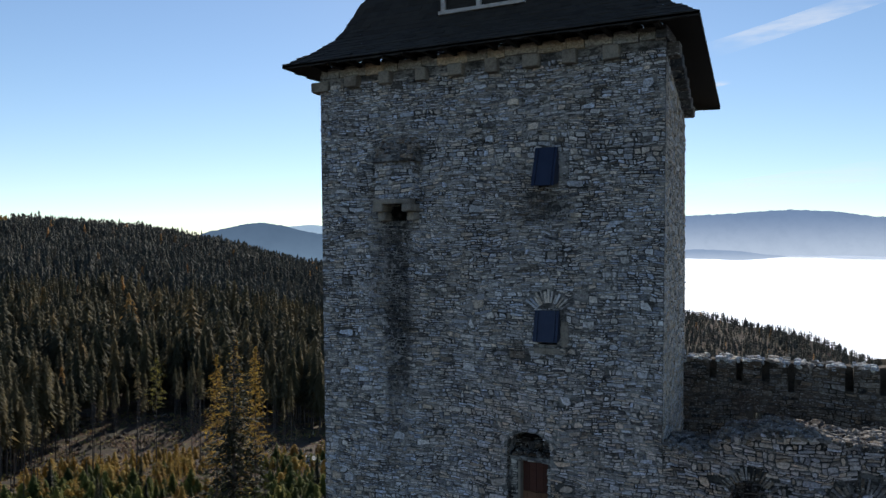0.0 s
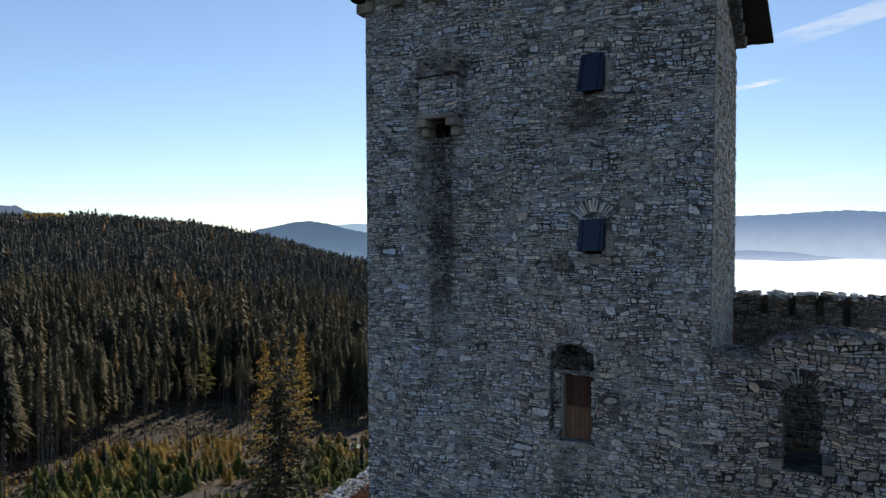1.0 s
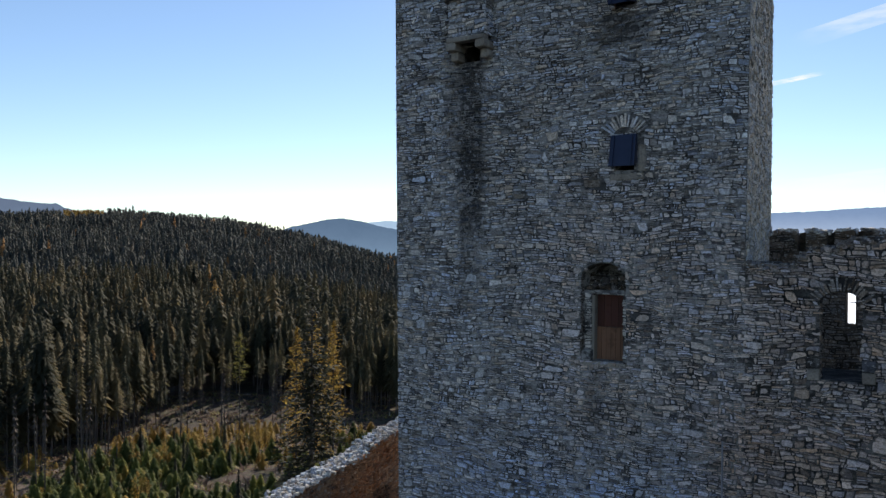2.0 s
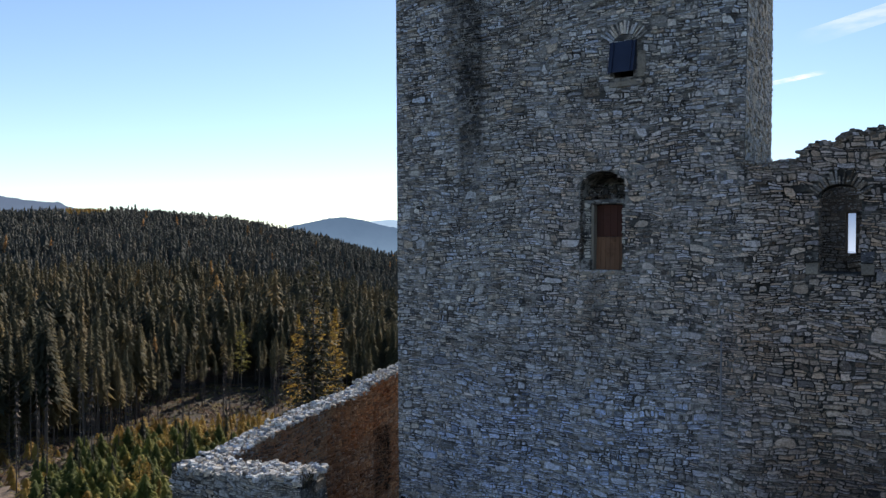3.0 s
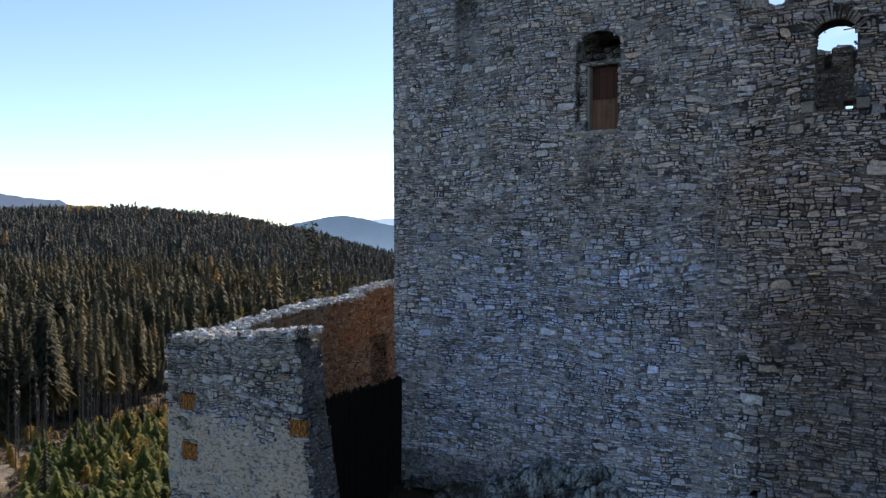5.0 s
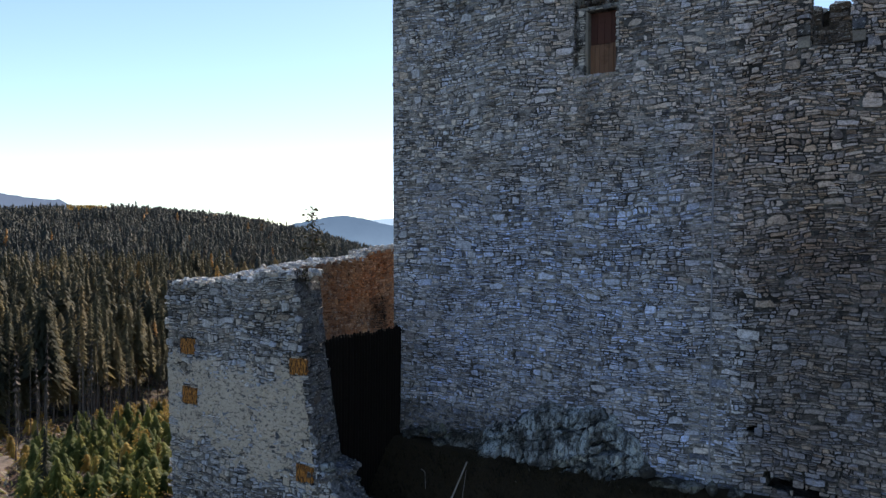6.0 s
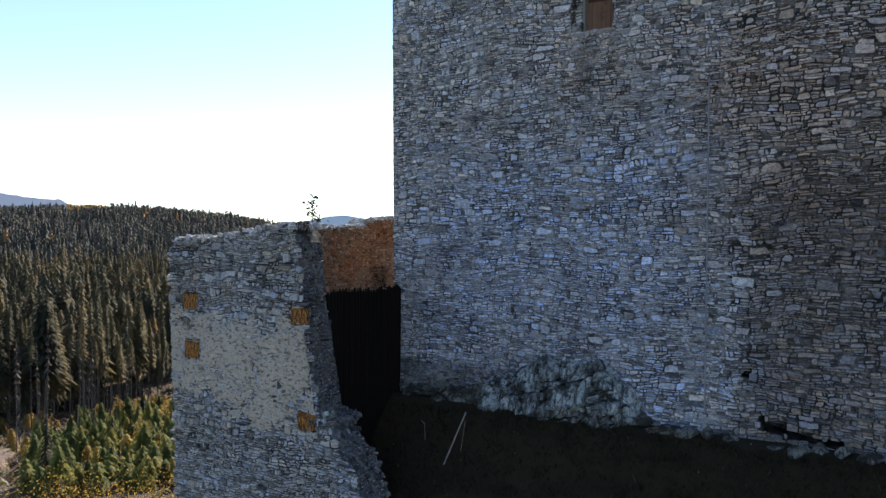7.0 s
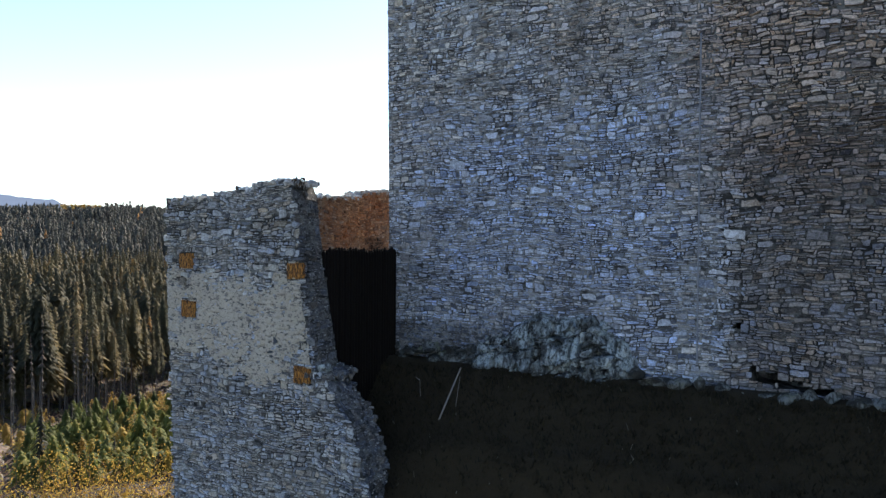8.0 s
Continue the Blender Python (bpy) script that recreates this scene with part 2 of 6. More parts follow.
c = n.mix(n.span(n.noise(0.13, 6, 0.75), 0.52, 0.6, 0, 0.75), c, (0.075, 0.075, 0.026))
c = n.mix(n.span(n.noise(0.9, 5, 0.7), 0.58, 0.68, 0, 0.8), c, (0.09, 0.066, 0.046))
n.bump(n.noise(1.5, 8, 0.7), 1.0, 0.3)
mat_ground = n.done(c, 0.97)


def leaf_material(name, stops, through=0.0):
    n = Nodes(name)
    c = n.ramp(n.random(), stops)
    c = n.mix(n.span(n.noise(0.9, 4, 0.7), 0.35, 0.7, 0, 0.6), c, (0.45, 0.45, 0.4), "MULTIPLY")
    m = n.done(c, 0.85)
    if through:
        t = n.node("ShaderNodeBsdfTranslucent", Color=c)
        s = n.node("ShaderNodeMixShader")
        n.put(s, 0, through), n.put(s, 1, n.bsdf.outputs[0]), n.put(s, 2, t.outputs[0])
        n.put(n.tree.nodes["Material Output"], 0, s.outputs[0])
    return m


mat_forest = leaf_material("far_spruce", ((0.0, (0.055, 0.056, 0.037)), (0.4, (0.098, 0.09, 0.052)), (0.75, (0.15, 0.123, 0.064)), (0.95, (0.2, 0.153, 0.075)), (0.985, (0.24, 0.165, 0.075)), (0.995, (0.42, 0.24, 0.07)), (1.0, (0.48, 0.27, 0.09))), 0.45)
mat_far = leaf_material("hill_spruce", ((0.0, (0.06, 0.067, 0.06)), (0.5, (0.082, 0.087, 0.074)), (0.9, (0.11, 0.108, 0.086)), (0.985, (0.14, 0.122, 0.086)), (0.994, (0.42, 0.23, 0.08)), (1.0, (0.48, 0.26, 0.1))), 0.4)
mat_spruce = leaf_material("spruce_needles", ((0.0, (0.065, 0.067, 0.043)), (0.5, (0.13, 0.116, 0.062)), (1.0, (0.23, 0.175, 0.084))), 0.45)
mat_half = leaf_material("half_green_larch_needles", ((0.0, (0.1, 0.1, 0.03)), (0.55, (0.19, 0.17, 0.045)), (1.0, (0.32, 0.25, 0.06))), 0.45)
mat_pine = leaf_material("dark_pine_needles", ((0.0, (0.03, 0.031, 0.019)), (0.7, (0.05, 0.049, 0.028)), (1.0, (0.09, 0.078, 0.036))), 0.25)
mat_larch = leaf_material("gold_larch_needles", ((0.0, (0.24, 0.14, 0.035)), (0.6, (0.44, 0.28, 0.06)), (1.0, (0.54, 0.38, 0.1))), 0.48)
mat_young = leaf_material("young_green_needles", ((0.0, (0.07, 0.09, 0.024)), (0.6, (0.165, 0.18, 0.04)), (0.92, (0.29, 0.265, 0.055)), (1.0, (0.42, 0.3, 0.065))), 0.4)
# grass blades, darkened for the same shade on the bank
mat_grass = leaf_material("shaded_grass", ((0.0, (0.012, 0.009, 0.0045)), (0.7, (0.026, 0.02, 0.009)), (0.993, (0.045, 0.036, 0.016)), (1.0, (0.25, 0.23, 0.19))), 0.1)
mat_brush = leaf_material("clearing_brushwood", ((0.0, (0.07, 0.05, 0.032)), (0.35, (0.22, 0.12, 0.078)), (0.6, (0.33, 0.2, 0.13)), (0.7, (0.15, 0.16, 0.045)), (0.9, (0.42, 0.32, 0.07)), (1.0, (0.6, 0.53, 0.44))), 0.35)
mat_slash = leaf_material("cut_branches", ((0.0, (0.02, 0.017, 0.012)), (0.5, (0.05, 0.036, 0.024)), (0.8, (0.1, 0.07, 0.048)), (1.0, (0.07, 0.075, 0.03))), 0.0)
mat_bush = leaf_material("yellow_bush_leaves", ((0.0, (0.2, 0.11, 0.03)), (0.5, (0.42, 0.26, 0.05)), (0.8, (0.56, 0.38, 0.08)), (1.0, (0.3, 0.26, 0.07))), 0.45)
mat_bark = wood_material("bark", (0.07, 0.055, 0.045), (0.16, 0.13, 0.11))

# ---- mesh helpers ----


def mesh_ob(name, verts, faces, mat, parent=None, label="", smooth=False):
    me = bpy.data.meshes.new(name)
    me.from_pydata([tuple(v) for v in verts], [], faces)
    me.materials.append(mat)
    if smooth:
        me.shade_smooth()
    me.update()
    ob = new(name, me)
    if parent:
        under(ob, parent)
    return tagged(ob, label)


def part(name, bm, mat, parent=None, label=""):
    bmesh.ops.recalc_face_normals(bm, faces=bm.faces)
    me = bpy.data.meshes.new(name)
    bm.to_mesh(me)
    bm.free()
    me.materials.append(mat)
    ob = new(name, me)
    if parent:
        under(ob, parent)
    return tagged(ob, label)


def empty(name, at=(0, 0, 0)):
    ob = new(name)
    ob.location = at
    ob.empty_display_size = 0.3
    bpy.context.view_layer.update()
    return ob


def under(ob, parent):
    """Parent without moving."""
    ob.parent = parent
    ob.matrix_parent_inverse = Matrix.Translation(-parent.location)
    return ob


def box(bm, x0, x1, y0, y1, z0, z1, bevel=0.0, jitter=0.0):
    g = bmesh.ops.create_cube(bm, size=1)
    for v in g["verts"]:
        v.co = Vector(((x0, x1)[v.co.x > 0], (y0, y1)[v.co.y > 0], (z0, z1)[v.co.z > 0]))
        if jitter:
            v.co += Vector([random.uniform(-jitter, jitter) for _ in range(3)])
    if bevel:
        es = list({e for v in g["verts"] for e in v.link_edges})
        bmesh.ops.bevel(bm, geom=es, offset=bevel, segments=2, affect="EDGES", profile=0.6)
    return g["verts"]


def block(name, x0, x1, y0, y1, z0, z1, mat, parent=None, bevel=0.015, jitter=0.0, label=""):
    bm = bmesh.new()
    box(bm, x0, x1, y0, y1, z0, z1, bevel, jitter)
    return part(name, bm, mat, parent, label)


def prism(poly, y0, y1):
    """A polygon in x, z drawn out along y."""
    k = len(poly)
    verts = [(x, y0, z) for x, z in poly] + [(x, y1, z) for x, z in poly]
    return verts, [tuple(range(k)), tuple(range(2 * k - 1, k - 1, -1))] + [(i, i + k, (i + 1) % k + k, (i + 1) % k) for i in range(k)]


def arch(x0, x1, z0, z1, rise, steps=8):
    """An opening with an arched head, as a polygon in x, z."""
    c, h = (x0 + x1) / 2, (x1 - x0) / 2
    return [(x0, z0), (x1, z0)] + [(c + h * math.cos(a), z1 - rise + rise * math.sin(a)) for a in (math.pi * i / steps for i in range(steps + 1))]


def carve(ob, cutters):
    """Cuts solids out of ob, for good."""
    for verts, faces in cutters:
        tool = mesh_ob("tool", verts, faces, mat_mortar)
        bm = bmesh.new()
        bm.from_mesh(tool.data)
        bmesh.ops.recalc_face_normals(bm, faces=bm.faces)
        bm.to_mesh(tool.data)
        bm.free()
        mod = ob.modifiers.new("cut", "BOOLEAN")
        mod.operation, mod.solver, mod.object = "DIFFERENCE", "EXACT", tool
        bpy.context.view_layer.update()
        me = bpy.data.meshes.new_from_object(ob.evaluated_get(bpy.context.evaluated_depsgraph_get()))
        ob.modifiers.remove(mod)
        old, data = ob.data, tool.data
        ob.data = me
        bpy.data.objects.remove(tool)
        bpy.data.meshes.remove(data)
        bpy.data.meshes.remove(old)


# ---- rubble masonry ----


def clip(poly, a, b, c):
    """The part of a polygon where a*u + b*v <= c."""
    out = []
    k = len(poly)
    for i in range(k):
        p, q = poly[i], poly[(i + 1) % k]
        dp, dq = a * p[0] + b * p[1] - c, a * q[0] + b * q[1] - c
        if dp <= 0:
            out.append(p)
        if (dp < 0 < dq) or (dq < 0 < dp):
            t = dp / (dp - dq)
            out.append((p[0] + (q[0] - p[0]) * t, p[1] + (q[1] - p[1]) * t))
    return out


def masonry(u0, u1, v0, v1, high, wide, seed, wild=1.0, big=0.0):
    """Roughly coursed rubble over a rectangle: the outline of each stone, in u, v. Tall courses are in part stacks of thin slabs."""
    rng = random.Random(seed)

    def bend(u, v):
        a = noise.noise_vector((u * 0.33, v * 0.55, seed)) * 0.2 + noise.noise_vector((u * 0.9, v * 1.7, seed)) * 0.085 + noise.noise_vector((u * 3.3, v * 5.1, seed + 0.5)) * 0.05 + noise.noise_vector((u * 8.7, v * 11.0, seed + 0.2)) * 0.014
        return (u + a.x * wild, v + a.y * wild)

    def one(a, b, c, d):
        """A stone in the cell a to b, c to d: cut corners, uneven beds."""
        w, h = b - a, d - c
        s = min(w, h)
        loose = rng.choice((0.35, 0.6, 0.9, 1.2, 1.6))

        def j(x):
            return rng.uniform(0.0, min(x * loose, 0.48))

        pts = [(a + j(0.3) * s, c + j(0.12) * h)]
        for e, f in ((0, 1), (1, 0)):
            n = 1 + (w > 0.26) + (w > 0.42)
            run = [(m + rng.uniform(0.75, 1.25)) / (n + 1) for m in range(n)]
            bed = c if e == 0 else d
            way = 1 if e == 0 else -1
            pts += [(a + w * (t if e == 0 else 1 - t), bed + way * j(0.13) * h) for t in run]
            if e == 0:
                pts += [(b - j(0.4) * s, c + j(0.16) * h), (b - j(0.1) * s, c + h * rng.uniform(0.25, 0.5)), (b - j(0.2) * s, d - j(0.35) * h)]
            else:
                pts += [(a + j(0.4) * s, d - j(0.16) * h), (a + j(0.1) * s, c + h * rng.uniform(0.4, 0.75))]
        turn, mu, mv = rng.gauss(0, 0.045) * wild, (a + b) / 2, (c + d) / 2
        pts = [(mu + (p - mu) - (q - mv) * turn, mv + (q - mv) + (p - mu) * turn * 0.8) for p, q in pts]
        return [bend(*p) for p in pts]

    stones, v = [], v0 - 0.05
    while v < v1:
        h = high * rng.choice((0.5, 0.65, 0.8, 1.0, 1.25, 1.6, 1.9))
        u = u0 - wide * rng.random()
        while u < u1:
            w = wide * rng.choice((0.35, 0.5, 0.7, 0.85, 1.1, 1.5, 2.0)) * rng.uniform(0.85, 1.15)
            layers = 1
            if h > 1.05 * high and rng.random() < 0.42:
                layers = 2 if h < 1.5 * high or rng.random() < 0.6 else 3
            if layers == 1:
                w = max(w, 0.7 * h)
                stones.append(one(u, u + w, v, v + h))
            else:
                w = max(w, 0.24)
                cuts = [0.0] + sorted((k + rng.uniform(-0.2, 0.2)) / layers for k in range(1, layers)) + [1.0]
                for p, q in zip(cuts, cuts[1:]):
                    if w > 0.4 and rng.random() < 0.5:
                        m = w * rng.uniform(0.35, 0.65)
                        stones += [one(u, u + m, v + h * p, v + h * q), one(u + m, u + w, v + h * p, v + h * q)]
                    else:
                        stones.append(one(u, u + w, v + h * p, v + h * q))
            u += w
        v += h
    for _ in range(int(big * (u1 - u0) * (v1 - v0))):
        a, c = rng.uniform(u0, u1 - 0.3), rng.uniform(v0, v1 - 0.2)
        b, d = a + rng.uniform(0.26, 0.6), c + rng.uniform(0.13, 0.27)
        place = bend((a + b) / 2, (c + d) / 2)
        du, dv = place[0] - (a + b) / 2, place[1] - (c + d) / 2
        stones = outside(stones, [(a + du, b + du, c + dv, d + dv)])
        stones.append(one(a, b, c, d))
    out = []
    for poly in stones:
        for a, b, c in ((-1, 0, -u0), (1, 0, u1), (0, -1, -v0), (0, 1, v1)):
            if any(a * p[0] + b * p[1] > c for p in poly):
                poly = clip(poly, a, b, c)
        if len(poly) >= 3:
            out.append(poly)
    return out


def outside(stones, holes, ragged=0.0):
    """Takes rectangles out of a set of stones; those that reach in are cut back to the edge, or a little past it."""
    out = []
    rng = random.Random(77)
    for poly in stones:
        for x0, x1, z0, z1 in holes:
            if ragged:
                x0, x1, z0, z1 = x0 + rng.uniform(0, ragged), x1 - rng.uniform(0, ragged), z0 + rng.uniform(0, ragged * 0.3), z1 - rng.uniform(0, ragged)
            if poly[0][0] < x0 - 1.2 or poly[0][0] > x1 + 1.2 or poly[0][1] < z0 - 1 or poly[0][1] > z1 + 1:
                continue
            cu, cv = sum(p[0] for p in poly) / len(poly), sum(p[1] for p in poly) / len(poly)
            gaps = [(x0 - cu, (1, 0, x0)), (cu - x1, (-1, 0, -x1)), (z0 - cv, (0, 1, z0)), (cv - z1, (0, -1, -z1))]
            gap, cutline = max(gaps)
            if gap <= 0:
                poly = []
                break
            if min(p[0] for p in poly) < x1 and max(p[0] for p in poly) > x0 and min(p[1] for p in poly) < z1 and max(p[1] for p in poly) > z0:
                poly = clip(poly, *cutline)
                if len(poly) < 3:
                    break
        if len(poly) >= 3:
            out.append(poly)
    return out


def stone_mesh(poly, place, rng, proud=(0.006, 0.075), joint=0.005, edge=0.014, root=-0.03):
    """One stone: its rim sunk in the mortar, sloping edges, and an uneven face."""
    pts = []
    for p in poly:
        if not pts or abs(p[0] - pts[-1][0]) + abs(p[1] - pts[-1][1]) > 0.012:
            pts.append(p)
    if len(pts) > 1 and abs(pts[0][0] - pts[-1][0]) + abs(pts[0][1] - pts[-1][1]) < 0.012:
        pts.pop()
    if len(pts) < 3:
        return None
    k = len(pts)
    cu, cv = sum(p[0] for p in pts) / k, sum(p[1] for p in pts) / k
    ru, rv = max(abs(p[0] - cu) for p in pts), max(abs(p[1] - cv) for p in pts)
    if ru < 0.025 or rv < 0.014:
        return None
    gap = joint * rng.choice((0.2, 0.6, 1.0, 1.6, 2.6))
    a = (max(0.2, 1 - gap / ru), max(0.2, 1 - gap / rv))
    b = (max(0.15, 1 - (gap + edge) / ru), max(0.15, 1 - (gap + edge * 0.7) / rv))
    h, tu, tv = rng.uniform(*proud) * rng.choice((0.1, 0.3, 0.6, 1.0, 1.0)), rng.uniform(-0.12, 0.12), rng.uniform(-0.25, 0.25)
    verts = [place(cu + (u - cu) * a[0], cv + (v - cv) * a[1], root) for u, v in pts]
    for u, v in pts:
        s, t = cu + (u - cu) * b[0] + rng.uniform(-0.007, 0.007), cv + (v - cv) * b[1] + rng.uniform(-0.006, 0.006)
        verts.append(place(s, t, max(0.003, h + (s - cu) * tu + (t - cv) * tv)))
    return verts, [(i, (i + 1) % k, (i + 1) % k + k, i + k) for i in range(k)] + [tuple(range(k, 2 * k))]


def lay(stones, place, mat, parent, seed, single=None, limit=300, name="stone", **how):
    """Stones as meshes under parent: those of the stretch `single` one by one, the rest joined."""
    rng = random.Random(seed)
    verts, faces, count = [], [], 0
    for poly in stones:
        made = stone_mesh(poly, place, rng, **how)
        if not made:
            continue
        cu, cv = sum(p[0] for p in poly) / len(poly), sum(p[1] for p in poly) / len(poly)
        if single and count < limit and single[0] < cu < single[1] and single[2] < cv < single[3]:
            mesh_ob(name, *made, mat, parent)
            count += 1
            continue
        o = len(verts)
        verts += made[0]
        faces += [tuple(i + o for i in f) for f in made[1]]
    if verts:
        tagged(mesh_ob("masonry", verts, faces, mat, parent), kind="stuff")


def slab_pile(name, count, spot, mat, parent, seed, size=(0.13, 0.34), kind="stuff"):
    """Loose flat stones bedded on a wall's broken top."""
    rng = random.Random(seed)
    verts, faces = [], []
    for _ in range(count):
        x, y, z = spot(rng)
        w = rng.uniform(*size)
        l, h = w * rng.uniform(0.5, 0.9), rng.uniform(0.05, 0.13)
        m = Matrix.Translation((x, y, z)) @ Euler((rng.gauss(0, 0.16), rng.gauss(0, 0.16), rng.uniform(0, 6.3))).to_matrix().to_4x4()
        k, o = 6, len(verts)
        ring = [(w / 2 * math.cos(a) * rng.uniform(0.8, 1.15), l / 2 * math.sin(a) * rng.uniform(0.8, 1.15)) for a in (6.283 * i / k for i in range(k))]
        for s, d in ((1.0, -h / 2), (1.04, h * 0.25), (0.86, h / 2)):
            verts += [m @ Vector((u * s, v * s, d + rng.uniform(-0.012, 0.012))) for u, v in ring]
        for r in (0, k):
            faces += [(o + r + i, o + r + (i + 1) % k, o + r + k + (i + 1) % k, o + r + k + i) for i in range(k)]
        faces.append(tuple(o + 2 * k + i for i in range(k)))
    return tagged(mesh_ob(name, verts, faces, mat, parent), kind=kind)


def voussoirs(name, cx, cz, r0, r1, a0, a1, count, y, mat, parent, seed):
    """Thin stones set on edge, fanned round an arch."""
    rng = random.Random(seed)
    for i in range(count):
        a = radians(a0 + (a1 - a0) * (i + 0.5) / count) + rng.uniform(-0.03, 0.03)
        w = radians(abs(a1 - a0)) / count * r0 * rng.uniform(0.6, 1.05)
        r = r1 * rng.uniform(0.85, 1.08)
        bm = bmesh.new()
        box(bm, -w / 2, w / 2, -rng.uniform(0.03, 0.085), 0.1, r0, r, 0.008, 0.006)
        turn = Matrix.Translation((cx, y, cz)) @ Matrix.Rotation(math.pi / 2 - a, 4, "Y")
        bmesh.ops.transform(bm, matrix=turn, verts=bm.verts)
        part(name, bm, mat, parent)


def plain_cylinder(bm, a, b, r0, r1, seg=8, wobble=0.0):
    """A tapered rod from a to b."""
    a, b = Vector(a), Vector(b)
    g = bmesh.ops.create_cone(bm, cap_ends=True, segments=seg, radius1=r0, radius2=r1, depth=(b - a).length)
    m = Matrix.Translation((a + b) / 2) @ (b - a).to_track_quat("Z", "Y").to_matrix().to_4x4()
    bmesh.ops.transform(bm, matrix=m, verts=g["verts"])
    if wobble:
        for v in g["verts"]:
            v.co += noise.noise_vector(v.co * 3) * wobble

# ---- ground, water-white fog and distance ----
EYE_X, EYE_Y, AHEAD = 15.0, -21.3, radians(90 + 32.4)


def piece(v, stops):
    """Straight lines from stop to stop, eased."""
    if v <= stops[0][0]:
        return stops[0][1]
    for (a, p), (b, q) in zip(stops, stops[1:]):
        if v <= b:
            t = (v - a) / (b - a)
            return p + (q - p) * (t * t * (3 - 2 * t) * 0.5 + t * 0.5)
    return stops[-1][1]


RIDGE = ((-120, -30), (-60, 24), (-30.5, 43), (-26, 47), (-21.8, 53), (-16.2, 37), (-11.3, 16), (-4, -25), (6, -70), (23.7, -103), (30, -128), (36.5, -180), (70, -220), (150, -60))


def land(x, y):
    """Height of the ground."""
    d = math.hypot(max(-5.5 - x, x - 40, 0), max(-0.6 - y, y - 16, 0))
    near = piece(d, ((0, -0.75), (3, -2.3), (5, -4.3), (8, -6.6), (22, -13.0), (60, -21.0), (110, -29.0), (131, -31.5), (155, -36.0), (208, -43.0), (245, -47.0), (313, -50.0), (450, -50.0)))
    near -= piece(x, ((-3, 4.0), (5, 0.0))) * min(d / 4, 1)
    if x < -5.0:
        near = min(near, piece(-5.0 - x, ((0, -6.0), (5, -12.5), (14, -17.0), (40, -22.5), (100, -28.5), (220, -29.0), (300, -28.0))))
    dx, dy = x - EYE_X, y - EYE_Y
    r = math.hypot(dx, dy)
    turn = (math.degrees(AHEAD - math.atan2(dy, dx)) + 180) % 360 - 180
    side = min(max((7 - turn) / 10, 0), 1) if turn > -90 else min(max((turn + 150) / 40, 0), 1)
    crest = 1480 + 920 * side
    top = 11 + (piece(turn, RIDGE) - 11) * crest / 1480 + 11.0 * side
    if turn > 8:
        near -= 62 * min(max((r - 120) / 260, 0), 1) * min((turn - 8) / 8, 1) * min(max((110 - turn) / 40, 0), 1)
    start = 190 + 200 * side
    t = min(max((r - start) / (crest - start), 0), 1)
    rise = t * t * (3 - 2 * t) * 0.35 + t * 0.65
    z = near + (top - near) * rise if r > start else near
    if r > crest:
        z = top - (r - crest) * 0.16
    amp = min(max(d - 25, 0) / 120, 1)
    z += amp * (1.6 * noise.noise((x / 45, y / 45, 0)) + 9.0 * min(t * 6, 1) * (1 - t) * noise.noise((x / 130, y / 130, 6)) + (9.0 + 60.0 * (1 - t) * side) * t * noise.noise((x / 330, y / 330, 3)))
    z += 0.12 * noise.noise((x / 1.4, y / 1.4, 5)) * min(1, d / 3)
    return max(z, -330)


def ground_sheet():
    rings = [0.0, 1.5, 3, 4.5, 6, 7.5, 9, 10.5, 12, 13.5, 15, 16.5, 18, 19.5, 21, 23, 25, 27, 30, 33, 37, 41, 46, 52, 58, 65, 73, 82, 92, 103, 115, 126, 138, 150, 161, 172, 183, 194, 205, 216, 227, 238, 250, 262, 275, 288, 302, 317, 333, 350, 370, 400, 470, 550, 640, 740, 850, 960, 1070, 1180, 1280, 1380, 1450, 1480, 1520, 1600, 1750, 1900, 2050, 2200, 2320, 2400, 2460, 2600, 2800, 3200, 4200, 4900]
    seg = 300
    verts, faces = [(EYE_X, EYE_Y, land(EYE_X, EYE_Y))], []
    for r in rings[1:]:
        for i in range(seg):
            a = 2 * math.pi * i / seg
            x, y = EYE_X + r * math.cos(a), EYE_Y + r * math.sin(a)
            verts.append((x, y, land(x, y)))
    faces += [(0, 1 + i, 1 + (i + 1) % seg) for i in range(seg)]
    for k in range(len(rings) - 2):
        o = 1 + k * seg
        faces += [(o + i, o + seg + i, o + seg + (i + 1) % seg, o + (i + 1) % seg) for i in range(seg)]
    return tagged(mesh_ob("ground", verts, faces, mat_ground, smooth=True), "grassy castle hill falling to cleared forest land", "ground", kind="structure")


ground_sheet()

# a sheet over the soil that paints the shaded bank dark
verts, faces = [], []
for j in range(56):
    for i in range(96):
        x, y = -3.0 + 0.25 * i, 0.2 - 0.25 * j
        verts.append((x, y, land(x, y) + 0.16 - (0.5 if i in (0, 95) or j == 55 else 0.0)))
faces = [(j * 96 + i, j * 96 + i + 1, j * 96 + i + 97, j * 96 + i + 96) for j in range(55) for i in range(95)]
tagged(mesh_ob("turf_bank", verts, faces, mat_turf, smooth=True), "turf on the bank below the tower, coloured as dark as its shade", "ground", kind="structure")


def bearing(deg, r, z):
    a = AHEAD - radians(deg)
    return (EYE_X + r * math.cos(a), EYE_Y + r * math.sin(a), z)


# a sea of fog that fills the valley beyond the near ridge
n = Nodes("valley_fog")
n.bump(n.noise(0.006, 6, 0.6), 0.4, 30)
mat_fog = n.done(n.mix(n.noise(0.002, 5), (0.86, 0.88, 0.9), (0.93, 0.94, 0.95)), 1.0)
